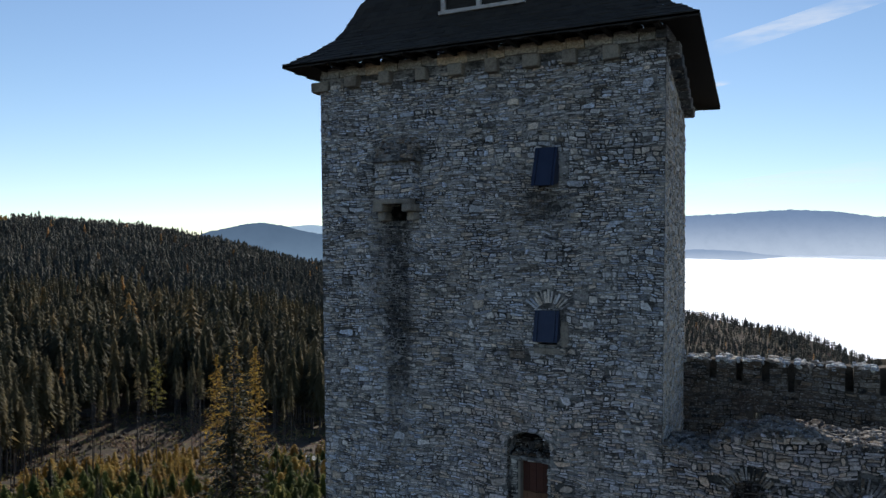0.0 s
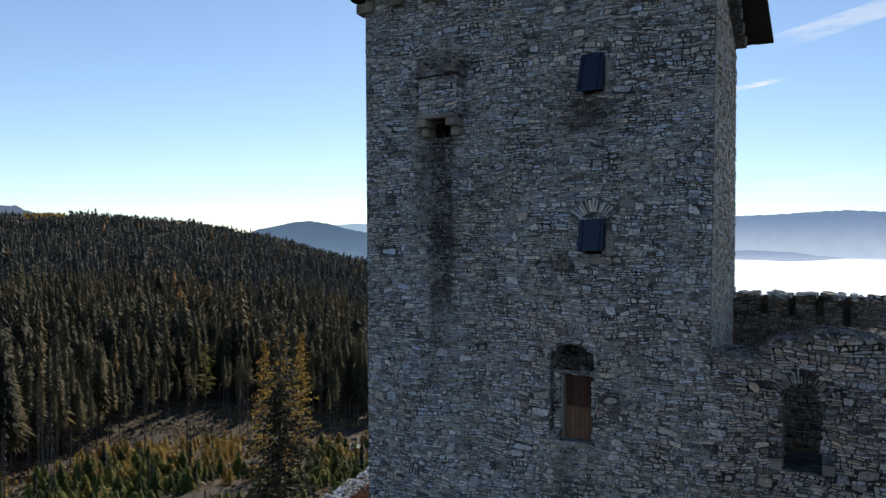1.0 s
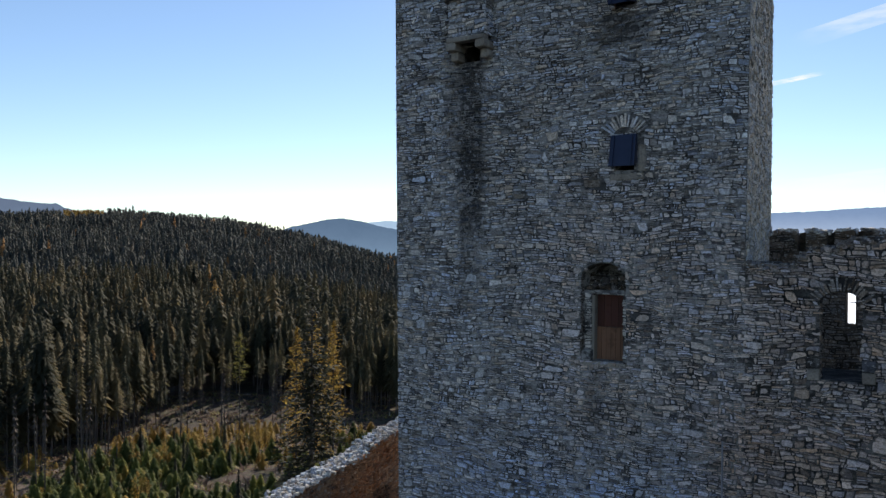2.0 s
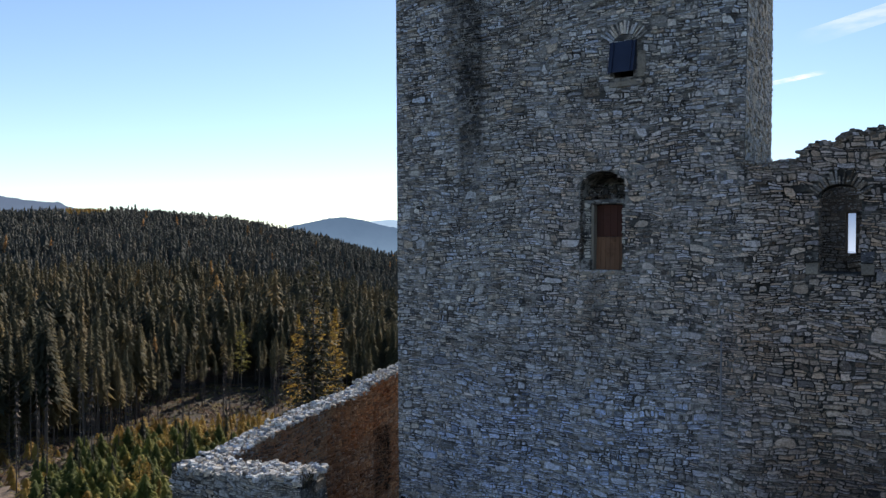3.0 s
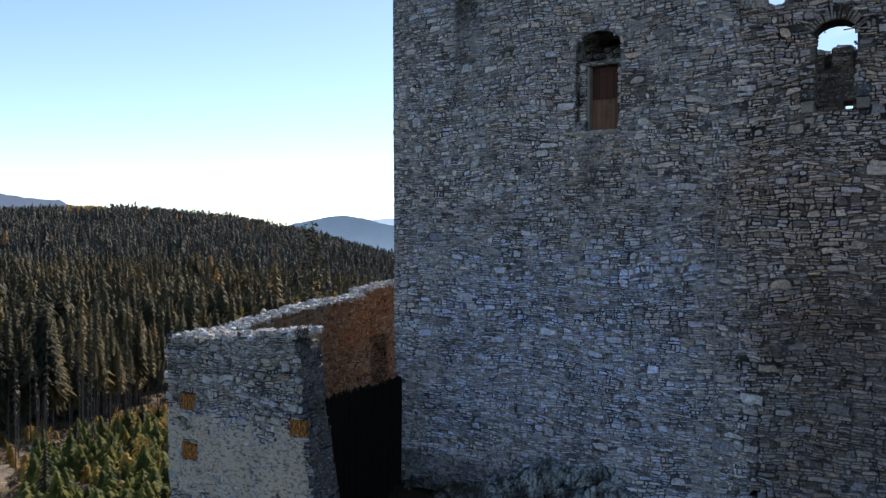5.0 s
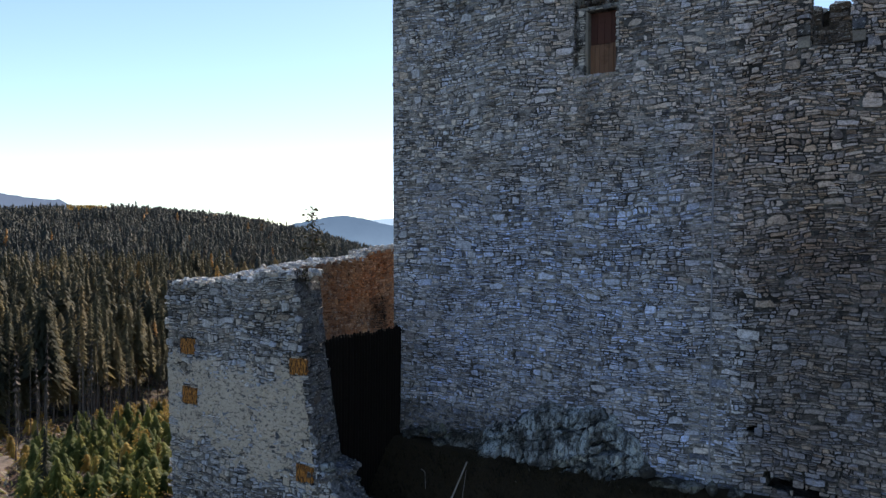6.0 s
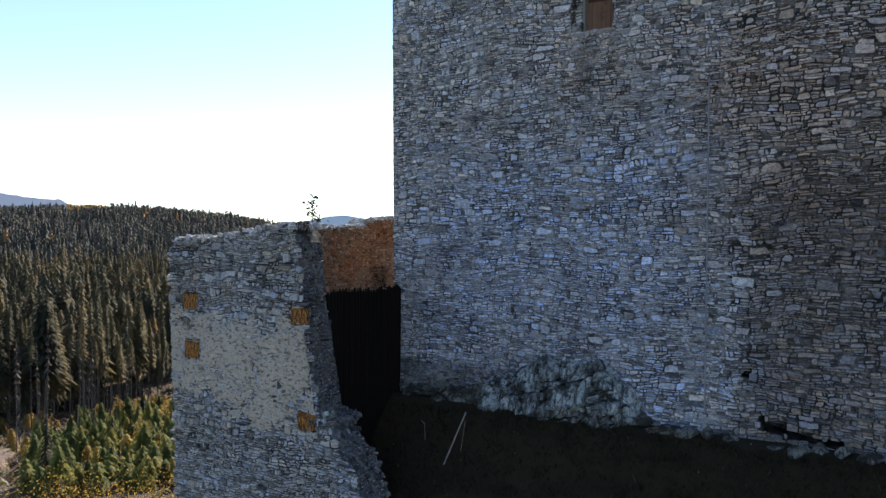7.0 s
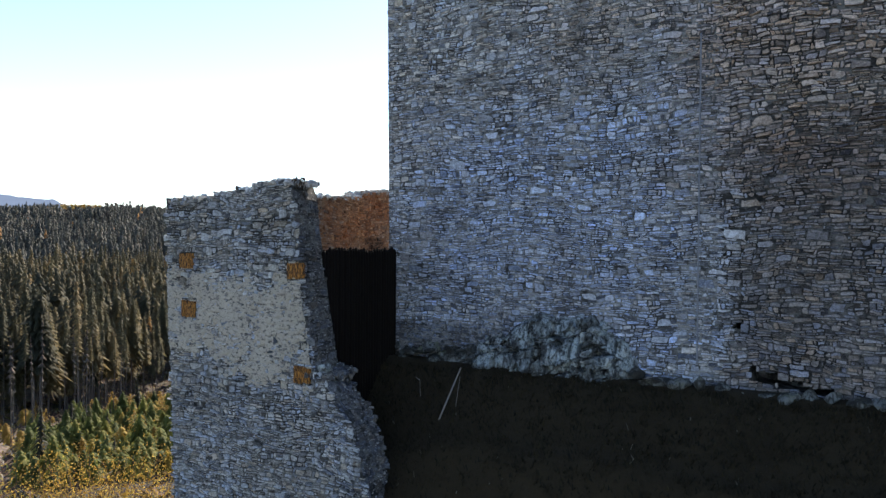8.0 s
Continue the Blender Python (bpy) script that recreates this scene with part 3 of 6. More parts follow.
# the fog also glows by itself, in place of its full sunlit white
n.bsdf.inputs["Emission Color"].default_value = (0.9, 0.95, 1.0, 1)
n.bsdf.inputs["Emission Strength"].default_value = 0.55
verts, faces = [], []
FOG_R = [1520 + 60 * i for i in range(20)] + [2800 + 130 * i for i in range(16)]
for i, r in enumerate(FOG_R):
    for j in range(61):
        deg = 8 + j * 2.2
        base = -175 + (r - 1520) / 3200 * 162
        verts.append(bearing(deg, r, base + 22 * noise.fractal(Vector((r / 420, deg / 3.5, 0)), 1.0, 2.0, 4) * min(1, (4750 - r) / 2500 + 0.25)))
for i in range(len(FOG_R) - 1):
    for j in range(60):
        o = i * 61 + j
        faces.append((o, o + 1, o + 62, o + 61))
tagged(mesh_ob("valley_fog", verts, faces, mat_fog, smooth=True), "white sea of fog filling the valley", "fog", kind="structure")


def far_hill(label, r, stops, low, colour, mist, seed, rough=3.0):
    """A distant wooded ridge: a long rounded bank with an uneven crest, its haze painted as emitted colour."""
    n = Nodes("far_hill_painted_haze")
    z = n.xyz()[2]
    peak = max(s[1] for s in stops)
    # painted haze: mist colour at the foot, hazy blue towards the crest
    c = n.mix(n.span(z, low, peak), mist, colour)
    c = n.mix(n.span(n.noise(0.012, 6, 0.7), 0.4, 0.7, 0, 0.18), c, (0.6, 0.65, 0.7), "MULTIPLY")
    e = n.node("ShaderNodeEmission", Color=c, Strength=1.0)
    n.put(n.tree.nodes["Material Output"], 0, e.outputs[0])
    verts, faces, cols = [], [], 0
    a0, a1 = stops[0][0], stops[-1][0]
    count = int((a1 - a0) / 0.08) + 1
    for i in range(count + 1):
        deg = a0 + (a1 - a0) * i / count
        top = piece(deg, stops) + rough * noise.fractal(Vector((deg * 2.2, seed, 0)), 0.8, 2.0, 5) + rough * 0.35 * noise.noise((deg * 25, seed, 1))
        for f, g in ((0.0, 0.94), (0.5, 0.965), (0.85, 0.985), (1.0, 1.0), (0.4, 1.03)):
            verts.append(bearing(deg, r * g, low + (top - low) * f))
    for i in range(count):
        for k in range(4):
            o = i * 5 + k
            faces.append((o, o + 5, o + 6, o + 1))
    return tagged(mesh_ob("backdrop", verts, faces, n.mat), label, "hills", kind="structure")


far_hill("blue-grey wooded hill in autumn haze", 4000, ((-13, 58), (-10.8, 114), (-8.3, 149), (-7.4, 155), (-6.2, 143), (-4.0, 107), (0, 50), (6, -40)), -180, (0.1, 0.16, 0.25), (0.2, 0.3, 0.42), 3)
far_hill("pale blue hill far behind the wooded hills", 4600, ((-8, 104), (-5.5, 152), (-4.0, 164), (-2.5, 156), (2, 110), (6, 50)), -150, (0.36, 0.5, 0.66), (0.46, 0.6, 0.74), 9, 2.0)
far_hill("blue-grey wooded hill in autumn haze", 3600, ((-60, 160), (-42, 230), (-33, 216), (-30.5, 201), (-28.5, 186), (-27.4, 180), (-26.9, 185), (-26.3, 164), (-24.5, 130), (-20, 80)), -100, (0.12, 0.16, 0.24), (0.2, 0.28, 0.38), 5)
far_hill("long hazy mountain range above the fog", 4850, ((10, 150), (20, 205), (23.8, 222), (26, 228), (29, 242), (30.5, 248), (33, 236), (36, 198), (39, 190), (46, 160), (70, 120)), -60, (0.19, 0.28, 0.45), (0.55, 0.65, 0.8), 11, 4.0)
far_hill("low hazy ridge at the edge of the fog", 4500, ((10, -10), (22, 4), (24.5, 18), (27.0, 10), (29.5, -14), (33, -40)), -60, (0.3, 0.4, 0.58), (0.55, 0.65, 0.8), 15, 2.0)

# ---- the tower ----
TOWER_TOP = 25.0
tower = tagged(empty("tower", (5.5, 5.6, 0)), "tall square tower of grey rubble stone with dark shingled roof", "tower")


def left_edge(z):
    return 0.13 - 0.0165 * (z - 3.1)


def right_edge(z):
    return 11.15 + 0.01 * max(z - 14, 0)


def on_front(u, v, d):
    s = min(max(u / 11.15, 0), 1)
    bend = left_edge(v) * (1 - s) + (right_edge(v) - 11.15) * s if u < 11.15 else 0.0
    return (u + bend, -d, v)


BACK_RIGHT, BACK_LEFT, DEEP = 10.0, -0.4, 11.3


def on_right(u, v, d):
    """u metres along the tower's right side, from the front corner back."""
    t = u / DEEP
    return (right_edge(v) * (1 - t) + BACK_RIGHT * t + d, u + d * 0.1, v)


verts, faces = [], []
for z in (-3.0, 14.0, TOWER_TOP):
    verts += [(left_edge(z), 0, z), (right_edge(z), 0, z), (BACK_RIGHT, DEEP, z), (BACK_LEFT, DEEP, z)]
wall = under(mesh_ob("wall", verts, [(3, 2, 1, 0), (8, 9, 10, 11)] + [(o + a, o + b, o + 4 + b, o + 4 + a) for o in (0, 4) for a, b in ((0, 1), (1, 2), (2, 3), (3, 0))], mat_mortar), tower)
NICHE = arch(6.58, 7.95, 10.8, 13.66, 0.45)
carve(wall, [
    prism([(2.2, -1), (8.6, -1), (8.6, 24.5), (2.2, 24.5)], 2.4, 9.2),
    prism(NICHE, -0.3, 0.75),
    prism(arch(6.61, 7.92, 13.22, 13.64, 0.4), 0.3, 1.6),
    prism([(7.58, 21.0), (8.12, 21.0), (8.12, 21.9), (7.58, 21.9)], -0.3, 2.6),
    prism([(7.6, 16.3), (8.15, 16.3), (8.15, 17.1), (7.6, 17.1)], -0.3, 2.6),
    prism([(2.45, 20.0), (3.15, 20.0), (3.15, 21.5), (2.45, 21.5)], -0.3, 1.2),
    prism([(11.5, 1.0), (11.78, 1.0), (11.78, 1.2), (11.5, 1.2)], -0.3, 0.6),
])
tower_holes = [(2.56, 3.28, 19.98, 20.5), (6.55, 7.99, 10.8, 13.42), (6.75, 7.8, 13.3, 13.7), (7.5, 8.22, 20.95, 22.05), (7.5, 8.5, 16.2, 17.35), (2.1, 3.6, 20.5, 22.2)]
curtain_holes = [(12.9, 13.85, 10.85, 12.85), (12.95, 13.8, 12.8, 13.13), (15.55, 16.35, 11.75, 13.0), (12.6, 14.12, 10.82, 11.42), (11.5, 11.78, 1.0, 1.2), (11.95, 12.7, -0.36, -0.02), (12.6, 13.3, -0.46, -0.2), (13.2, 13.9, -0.55, -0.36)]


def curtain_top(x):
    return piece(x, ((11.0, 13.7), (11.6, 13.62), (12.2, 13.6), (12.4, 13.75), (12.65, 13.98), (13.2, 14.12), (13.75, 14.3), (14.4, 14.32), (15.3, 14.2), (18, 14.25), (22, 13.8)))


def uneven(x, seed=0.0, amp=0.09):
    return amp * noise.noise((x * 2.3, seed, 0)) + amp * 0.6 * noise.noise((x * 6.1, seed, 4))




def seam(v):
    """Where the tower's stones meet the curtain wall's."""
    return 11.15 + (0.4 * noise.noise((v * 1.1, 4, 0)) if v < 13.0 else 0.0)


def middle(poly):
    return sum(p[0] for p in poly) / len(poly), sum(p[1] for p in poly) / len(poly)


FANS = ((7.9, 17.1, 0.4, 0.86), (13.37, 12.5, 0.53, 0.89), (15.95, 12.55, 0.5, 0.88))


def in_fan(u, v):
    """Whether a place belongs to the fanned stones over an opening."""
    return any(r0 < math.hypot(u - x, v - z) < r1 and abs(math.atan2(u - x, v - z)) < radians(62) for x, z, r0, r1 in FANS)


front_tower = []
for s in masonry(0.0, 11.8, -2.0, 24.62, 0.082, 0.178, 1, 1.15, 0.55):
    u, v = middle(s)
    if v > 12.9:
        s = clip(s, 1, 0, 11.15)
    if len(s) > 2 and middle(s)[0] < seam(v) + 0.07 and not in_fan(u, v):
        front_tower.append(s)
front_curtain = []
for s in masonry(10.6, 19.5, -1.0, 14.8, 0.088, 0.185, 2, 1.25, 0.9):
    u, v = middle(s)
    if v > 12.9:
        s = clip(s, -1, 0, -11.15)
    if len(s) > 2 and not in_fan(u, v) and seam(v) - 0.07 <= u and v < curtain_top(u) + uneven(u) + 0.02:
        front_curtain.append(s)

# ---- the curtain wall beside it ----
curtain = tagged(empty("curtain_wall", (15.5, 1.2, 0)), "broken palace wall of grey rubble with arched window openings", "castle wall")
xs = [11.05 + 0.2 * i for i in range(43)]
poly = [(11.05, -3.0), (xs[-1], -3.0)] + [(x, curtain_top(x) + uneven(x) - 0.05) for x in reversed(xs)]
curtain_body = under(mesh_ob("wall", *prism(poly, 0.012, 2.1), mat_mortar_deep), curtain)
carve(curtain_body, [prism(arch(12.9, 13.85, 10.85, 13.05, 0.28), -0.5, 2.5), prism(arch(15.55, 16.35, 11.75, 13.05, 0.2), -0.5, 2.5), prism(arch(12.72, 14.2, 10.85, 13.55, 0.4), 0.65, 2.5), prism(arch(15.35, 16.6, 11.75, 13.5, 0.35), 0.65, 2.5), prism([(11.5, 1.0), (11.78, 1.0), (11.78, 1.2), (11.5, 1.2)], -0.3, 0.6), prism([(11.9, 0.02), (12.15, 0.06), (13.2, -0.18), (13.95, -0.36), (13.95, -0.6), (13.0, -0.6), (12.0, -0.4)], -0.3, 1.2)])

# ---- the inner wall with slots, seen over the curtain wall ----
inner = tagged(empty("inner_wall", (15, 10.8, 0)), "dark inner castle wall with narrow slots in its parapet", "castle wall")


def inner_top(x):
    return 14.76 + 0.1 * noise.noise((x * 0.5, 1, 0))


xs = [9.6 + 0.2 * i for i in range(54)]
poly = [(9.6, -3.0), (xs[-1], -3.0)] + [(x, inner_top(x) + uneven(x, 7) - 0.05) for x in reversed(xs)]
inner_body = under(mesh_ob("wall", *prism(poly, 10.2, 11.4), mat_mortar_brown), inner)
SLOTS = [(11.1, 11.37, 14.03), (12.1, 12.33, 13.97), (13.02, 13.29, 14.03), (13.93, 14.17, 13.7), (15.85, 16.12, 13.87), (16.97, 17.24, 13.8)]
carve(inner_body, [prism([(a, z), (b, z), (b, 15.6), (a, 15.6)], 10.0, 10.75) for a, b, z in SLOTS] + [prism([(12.72, 11.3), (13.05, 11.3), (13.05, 12.8), (12.72, 12.8)], 10.0, 11.6)])
inner_stones = [s for s in masonry(9.7, 20.2, 9.0, 15.3, 0.12, 0.3, 4) if sum(p[1] for p in s) / len(s) < inner_top(s[0][0]) + uneven(s[0][0], 7)]
inner_stones = outside(inner_stones, [(a, b, z, 15.6) for a, b, z in SLOTS] + [(12.72, 13.05, 11.3, 12.8)])

# ---- the ruin with boarded openings ----
ruin = tagged(empty("ruined_building", (-2, -4.5, -2)), "roofless ruin of rubble stone with old plaster and boarded openings", "ruin")
RUIN_Y, RUIN_BACK = -5.5, -4.0


def ruin_top(x):
    return piece(x, ((-5, 4.5), (-3.1, 4.6), (-2.7, 4.5), (-2.4, 4.68), (-0.9, 4.82), (0.2, 4.98), (0.6, 4.96), (0.95, 4.6)))


def ruin_right(z):
    return piece(z, ((-6, 4.6), (-3.0, 3.4), (-1.8, 2.95), (-0.9, 2.25), (-0.5, 1.85), (-0.3, 1.6), (2.0, 1.2), (4.0, 0.85), (5.2, 0.72)))


def ruin_left(z):
    return -4.68 + 0.053 * (4.5 - z)


zs = [4.6 - 0.25 * i for i in range(62)]
xs = [-4.6 + 0.2 * i for i in range(27)]
poly = [(x, ruin_top(x) + uneven(x, 3) - 0.05) for x in xs] + [(ruin_right(z) - 0.04, z) for z in zs] + [(ruin_left(z) + 0.02, z) for z in reversed(zs)]
verts, faces = prism(poly, RUIN_Y, RUIN_BACK)
verts = [(x - 0.4 * min(max(x, 0) / 0.5, 1) if y > -5 else x, y, z) for x, y, z in verts]
ruin_front = under(mesh_ob("wall", verts, faces, mat_mortar_ruin), ruin)
BOARDS = [(-3.96, -3.3, 2.36, 2.87), (0.62, 1.26, 2.18, 2.66), (0.9, 1.52, -0.72, -0.24), (-3.84, -3.2, 0.85, 1.4)]
PORTS = [(1.12, 1.3, 0.22, 0.4), (0.35, 0.6, -0.95, -0.72), (-3.3, -3.15, -1.9, -1.75), (-2.9, -2.75, -1.85, -1.7)]
carve(ruin_front, [prism([(a, c), (b, c), (b, d), (a, d)], RUIN_Y - 0.3, RUIN_Y + 0.5) for a, b, c, d in BOARDS + PORTS])
ruin_stones = masonry(-4.9, 5.8, -0.9, 5.3, 0.1, 0.175, 6, 1.4, 0.8) + masonry(-4.9, 5.8, -5.1, -0.9, 0.088, 0.165, 7, 1.4)
ruin_stones = [s for s in ruin_stones if sum(p[1] for p in s) / len(s) < ruin_top(s[0][0]) + uneven(s[0][0], 3) + 0.02 and ruin_left(s[0][1]) - 0.03 < sum(p[0] for p in s) / len(s) < ruin_right(s[0][1])]
ruin_stones = outside(ruin_stones, BOARDS + PORTS)


def on_ruin_front(u, v, d):
    return (u, RUIN_Y - d, v)


def on_ruin_end(u, v, d):
    """u metres back from the front face along the broken right end."""
    return (ruin_right(v) - 0.04 - 0.267 * u + d, RUIN_Y + u, v)


def back_line(y):
    """The inner face of the long wall behind the ruin."""
    return -4.42 - 0.104 * y


def back_top(y):
    return piece(y, ((-6, 4.45), (-3.5, 4.5), (0, 4.9), (2.7, 5.12), (4.5, 5.15), (5.2, 5.45), (7.2, 5.6), (9, 5.7), (14, 5.9)))


def on_back(u, v, d):
    return (back_line(u) + d, u + 0.104 * d, v)


ruin_long = tagged(empty("long_wall", (-5, 4, -2)), "rust-coloured long wall of rubble with a crumbling stone top", "castle wall")
ys = [-4.2 + 0.3 * i for i in range(56)]
k = len(ys)
verts = [(back_line(y), y, back_top(y) + uneven(y, 5) - 0.04) for y in ys] + [(back_line(y) - 1.0, y, back_top(y) + uneven(y, 6) - 0.1) for y in ys] + [(back_line(y), y, -6) for y in ys] + [(back_line(y) - 1.0, y, -9) for y in ys]
faces = [(i, i + 1, i + 1 + k, i + k) for i in range(k - 1)] + [(i + 2 * k, i + 1 + 2 * k, i + 1, i) for i in range(k - 1)] + [(i + k, i + 1 + k, i + 1 + 3 * k, i + 3 * k) for i in range(k - 1)]
faces += [(0, k, 3 * k, 2 * k), (k - 1, 2 * k - 1, 4 * k - 1, 3 * k - 1)]
long_body = under(mesh_ob("wall", verts, faces, mat_mortar_red), ruin_long)
back_stones = [s for s in masonry(-4.0, 12.0, -3.0, 6.0, 0.11, 0.24, 8, 1.3) if sum(p[1] for p in s) / len(s) < back_top(s[0][0]) + uneven(s[0][0], 5)]

# ---- the tower's roof ----
roof = under(empty("roof", (5.6, 5.6, 25)), tower)
EAVES = ((-1.06, -1.0), (12.26, -1.0), (11.2, 13.1), (-1.5, 13.1))
PROFILE = ((0.0, 25.2), (0.6, 25.62), (1.2, 26.12), (1.45, 26.5), (1.65, 26.92), (1.9, 27.5), (5.9, 38.0))


def roof_high(s):
    return piece(s, PROFILE)


def roof_corner(i, s):
    """The hip i, s metres in from the eaves."""
    x, y = EAVES[i]
    cx, cy = 5.4, 6.0
    return (x + (1 if x < cx else -1) * s * abs(x - cx) / 6.6, y + (1 if y < cy else -1) * s * abs(y - cy) / 7.0)


SLOPES = ("front_slope", "side_slope", "rear_slope", "side_slope")
insets = [0.0]
while insets[-1] < 5.9:
    s = insets[-1]
    grade = (roof_high(s + 0.05) - roof_high(s)) / 0.05
    insets.append(s + 0.2 / math.hypot(1, grade))
for i in range(4):
    rng = random.Random(40 + i)
    verts, faces = [], []
    for a, b in zip(insets, insets[1:]):
        p, q, r, t = *(roof_corner(i, a),), *(roof_corner((i + 1) % 4, a),), *(roof_corner(i, b),), *(roof_corner((i + 1) % 4, b),)
        length = math.hypot(q[0] - p[0], q[1] - p[1])
        count = max(3, int(length / (0.34 if a < 2.6 else 0.9)))
        for c in range(count):
            f, g = c / count, (c + 1) / count
            o, lift = len(verts), rng.uniform(0.022, 0.045)
            drop = rng.uniform(-0.02, 0.02)
            za, zb = roof_high(a) + drop, roof_high(b)
            at = lambda m, n, w: (m[0] + (n[0] - m[0]) * w, m[1] + (n[1] - m[1]) * w)
            verts += [(*at(p, q, f), za - (0.03 if a else 0.1)), (*at(p, q, g), za - (0.03 if a else 0.1)), (*at(p, q, f), za + lift), (*at(p, q, g), za + lift), (*at(r, t, f), zb + 0.012), (*at(r, t, g), zb + 0.012)]
            faces += [(o, o + 1, o + 3, o + 2), (o + 2, o + 3, o + 5, o + 4)]
    slope = under(mesh_ob(SLOPES[i], verts, faces, mat_shingle), roof)
    tagged(slope, kind="stuff")
# boarded underside of the eaves, with the wall plate; its shade is in the near-black colour
bm = bmesh.new()
inner_ring = [(left_edge(25) + 0.05, 0.02), (right_edge(25) - 0.05, 0.02), (BACK_RIGHT - 0.05, DEEP - 0.05), (BACK_LEFT + 0.05, DEEP - 0.05)]
outer = [bm.verts.new((x, y, 25.14)) for x, y in EAVES]
rim = [bm.verts.new((x, y, 25.2)) for x, y in EAVES]
inn = [bm.verts.new((x, y, 25.32)) for x, y in inner_ring]
for i in range(4):
    j = (i + 1) % 4
    bm.faces.new((outer[i], outer[j], inn[j], inn[i]))
    bm.faces.new((outer[i], outer[j], rim[j], rim[i]))
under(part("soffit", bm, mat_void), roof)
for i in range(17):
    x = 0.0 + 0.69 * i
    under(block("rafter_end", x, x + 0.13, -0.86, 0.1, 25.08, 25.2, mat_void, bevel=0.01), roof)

# dormer with pale posts
dormer = under(empty("dormer", (5.5, 0.7, 26.7)), roof)
under(block("sill", 4.05, 7.0, 0.42, 0.62, 26.6, 26.72, mat_pale), dormer)
for x in (4.2, 5.44, 6.72):
    under(block("post", x - 0.07, x + 0.07, 0.44, 0.58, 26.72, 28.2, mat_pale), dormer)
under(block("cheek", 4.02, 4.1, 0.5, 3.2, 26.4, 28.3, mat_shingle, bevel=0.005), dormer)
under(block("cheek", 6.8, 6.88, 0.5, 3.2, 26.4, 28.3, mat_shingle, bevel=0.005), dormer)
# a near-black board stands in for the dark opening behind the posts
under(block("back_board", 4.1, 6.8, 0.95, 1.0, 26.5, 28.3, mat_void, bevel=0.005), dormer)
under(block("lintel", 4.0, 6.9, 0.4, 0.62, 28.2, 28.4, mat_pale), dormer)
under(block("dormer_roof", 3.85, 7.05, 0.1, 4.0, 28.4, 28.5, mat_shingle), dormer)

# corbels and the course of dressed blocks over them
for x in (1.16, 2.43, 3.76, 4.95, 6.16, 7.41, 8.58, 9.79):
    w = random.uniform(0.19, 0.25)
    under(block("corbel", x - w, x + w, -0.3, 0.2, 24.42 + random.uniform(-0.03, 0.03), 24.83, mat_dressed, None, 0.06, 0.02), tower)
x = -0.15
while x < 11.1:
    w = min(random.uniform(0.45, 1.1), 11.25 - x)
    under(block("cornice_block", x, x + w - 0.015, -random.uniform(0.06, 0.11), 0.2, 24.84 + random.uniform(-0.03, 0.05), 25.2, mat_side, None, 0.03, 0.025), tower)
    x += w
under(block("corbel", -0.55, 0.15, -0.12, 0.35, 24.42, 24.76, mat_dressed, None, 0.08, 0.03), tower)
for y in (0.5, 1.9, 3.4, 5.0, 6.7, 8.6, 10.6):
    x = right_edge(24.6) + (BACK_RIGHT - 11.2) * y / DEEP
    under(block("corbel", x - 0.2, x + 0.36, y - 0.22, y + 0.22, 24.42, 24.84, mat_core_shade, None, 0.06, 0.02), tower)
    under(block("cornice_block", x - 0.2, x + 0.1, y - 0.7, y + 0.8, 24.86, 25.2, mat_core_shade, None, 0.02, 0.012), tower)

# ---- the latrine bay ----
bay = under(empty("latrine_bay", (2.85, 0, 20.6)), tower)
BAY = (2.25, 3.62, 0.55)
under(block("core", BAY[0] + 0.03, BAY[1] - 0.03, -BAY[2] + 0.03, 0.0, 20.68, 21.86, mat_mortar), bay)
lay(masonry(BAY[0], BAY[1], 20.68, 21.86, 0.11, 0.26, 51), lambda u, v, d: (u, -BAY[2] + 0.03 - d, v), mat_stone, bay, 52)
lay(masonry(-BAY[2], 0.0, 20.68, 21.86, 0.11, 0.26, 53), lambda u, v, d: (BAY[1] - 0.03 + d, u, v), mat_stone, bay, 54)
bm = bmesh.new()
vs = [bm.verts.new(p) for p in ((2.12, -0.68, 21.86), (3.75, -0.68, 21.86), (3.75, 0, 21.86), (2.12, 0, 21.86), (2.12, -0.68, 21.94), (3.75, -0.68, 21.94), (3.6, 0.02, 22.65), (2.3, 0.02, 22.65))]
for f in ((0, 1, 2, 3), (4, 5, 6, 7), (0, 1, 5, 4), (1, 2, 6, 5), (3, 0, 4, 7)):
    bm.faces.new([vs[i] for i in f])
under(part("sloping_cap", bm, mat_mortar, label="weathered dark stone cap"), bay)
slab_pile("cap_rubble", 60, lambda r: (lambda t: (r.uniform(2.2, 3.65), -0.66 * (1 - t), 21.94 + 0.7 * t))(r.random()), mat_inner, bay, 55, (0.14, 0.34))
under(block("lintel_slab", 2.24, 3.6, -0.62, -0.3, 20.52, 20.68, mat_dressed, None, 0.03, 0.01), bay)
for x in (2.2, 3.28):
    under(block("bracket", x, x + 0.36, -0.62, 0.1, 20.28, 20.54, mat_dressed, None, 0.07, 0.015), bay)
    under(block("bracket", x + 0.05, x + 0.33, -0.36, 0.1, 20.0, 20.28, mat_dressed, None, 0.06, 0.015), bay)

# ---- windows with sheet-metal hoods ----


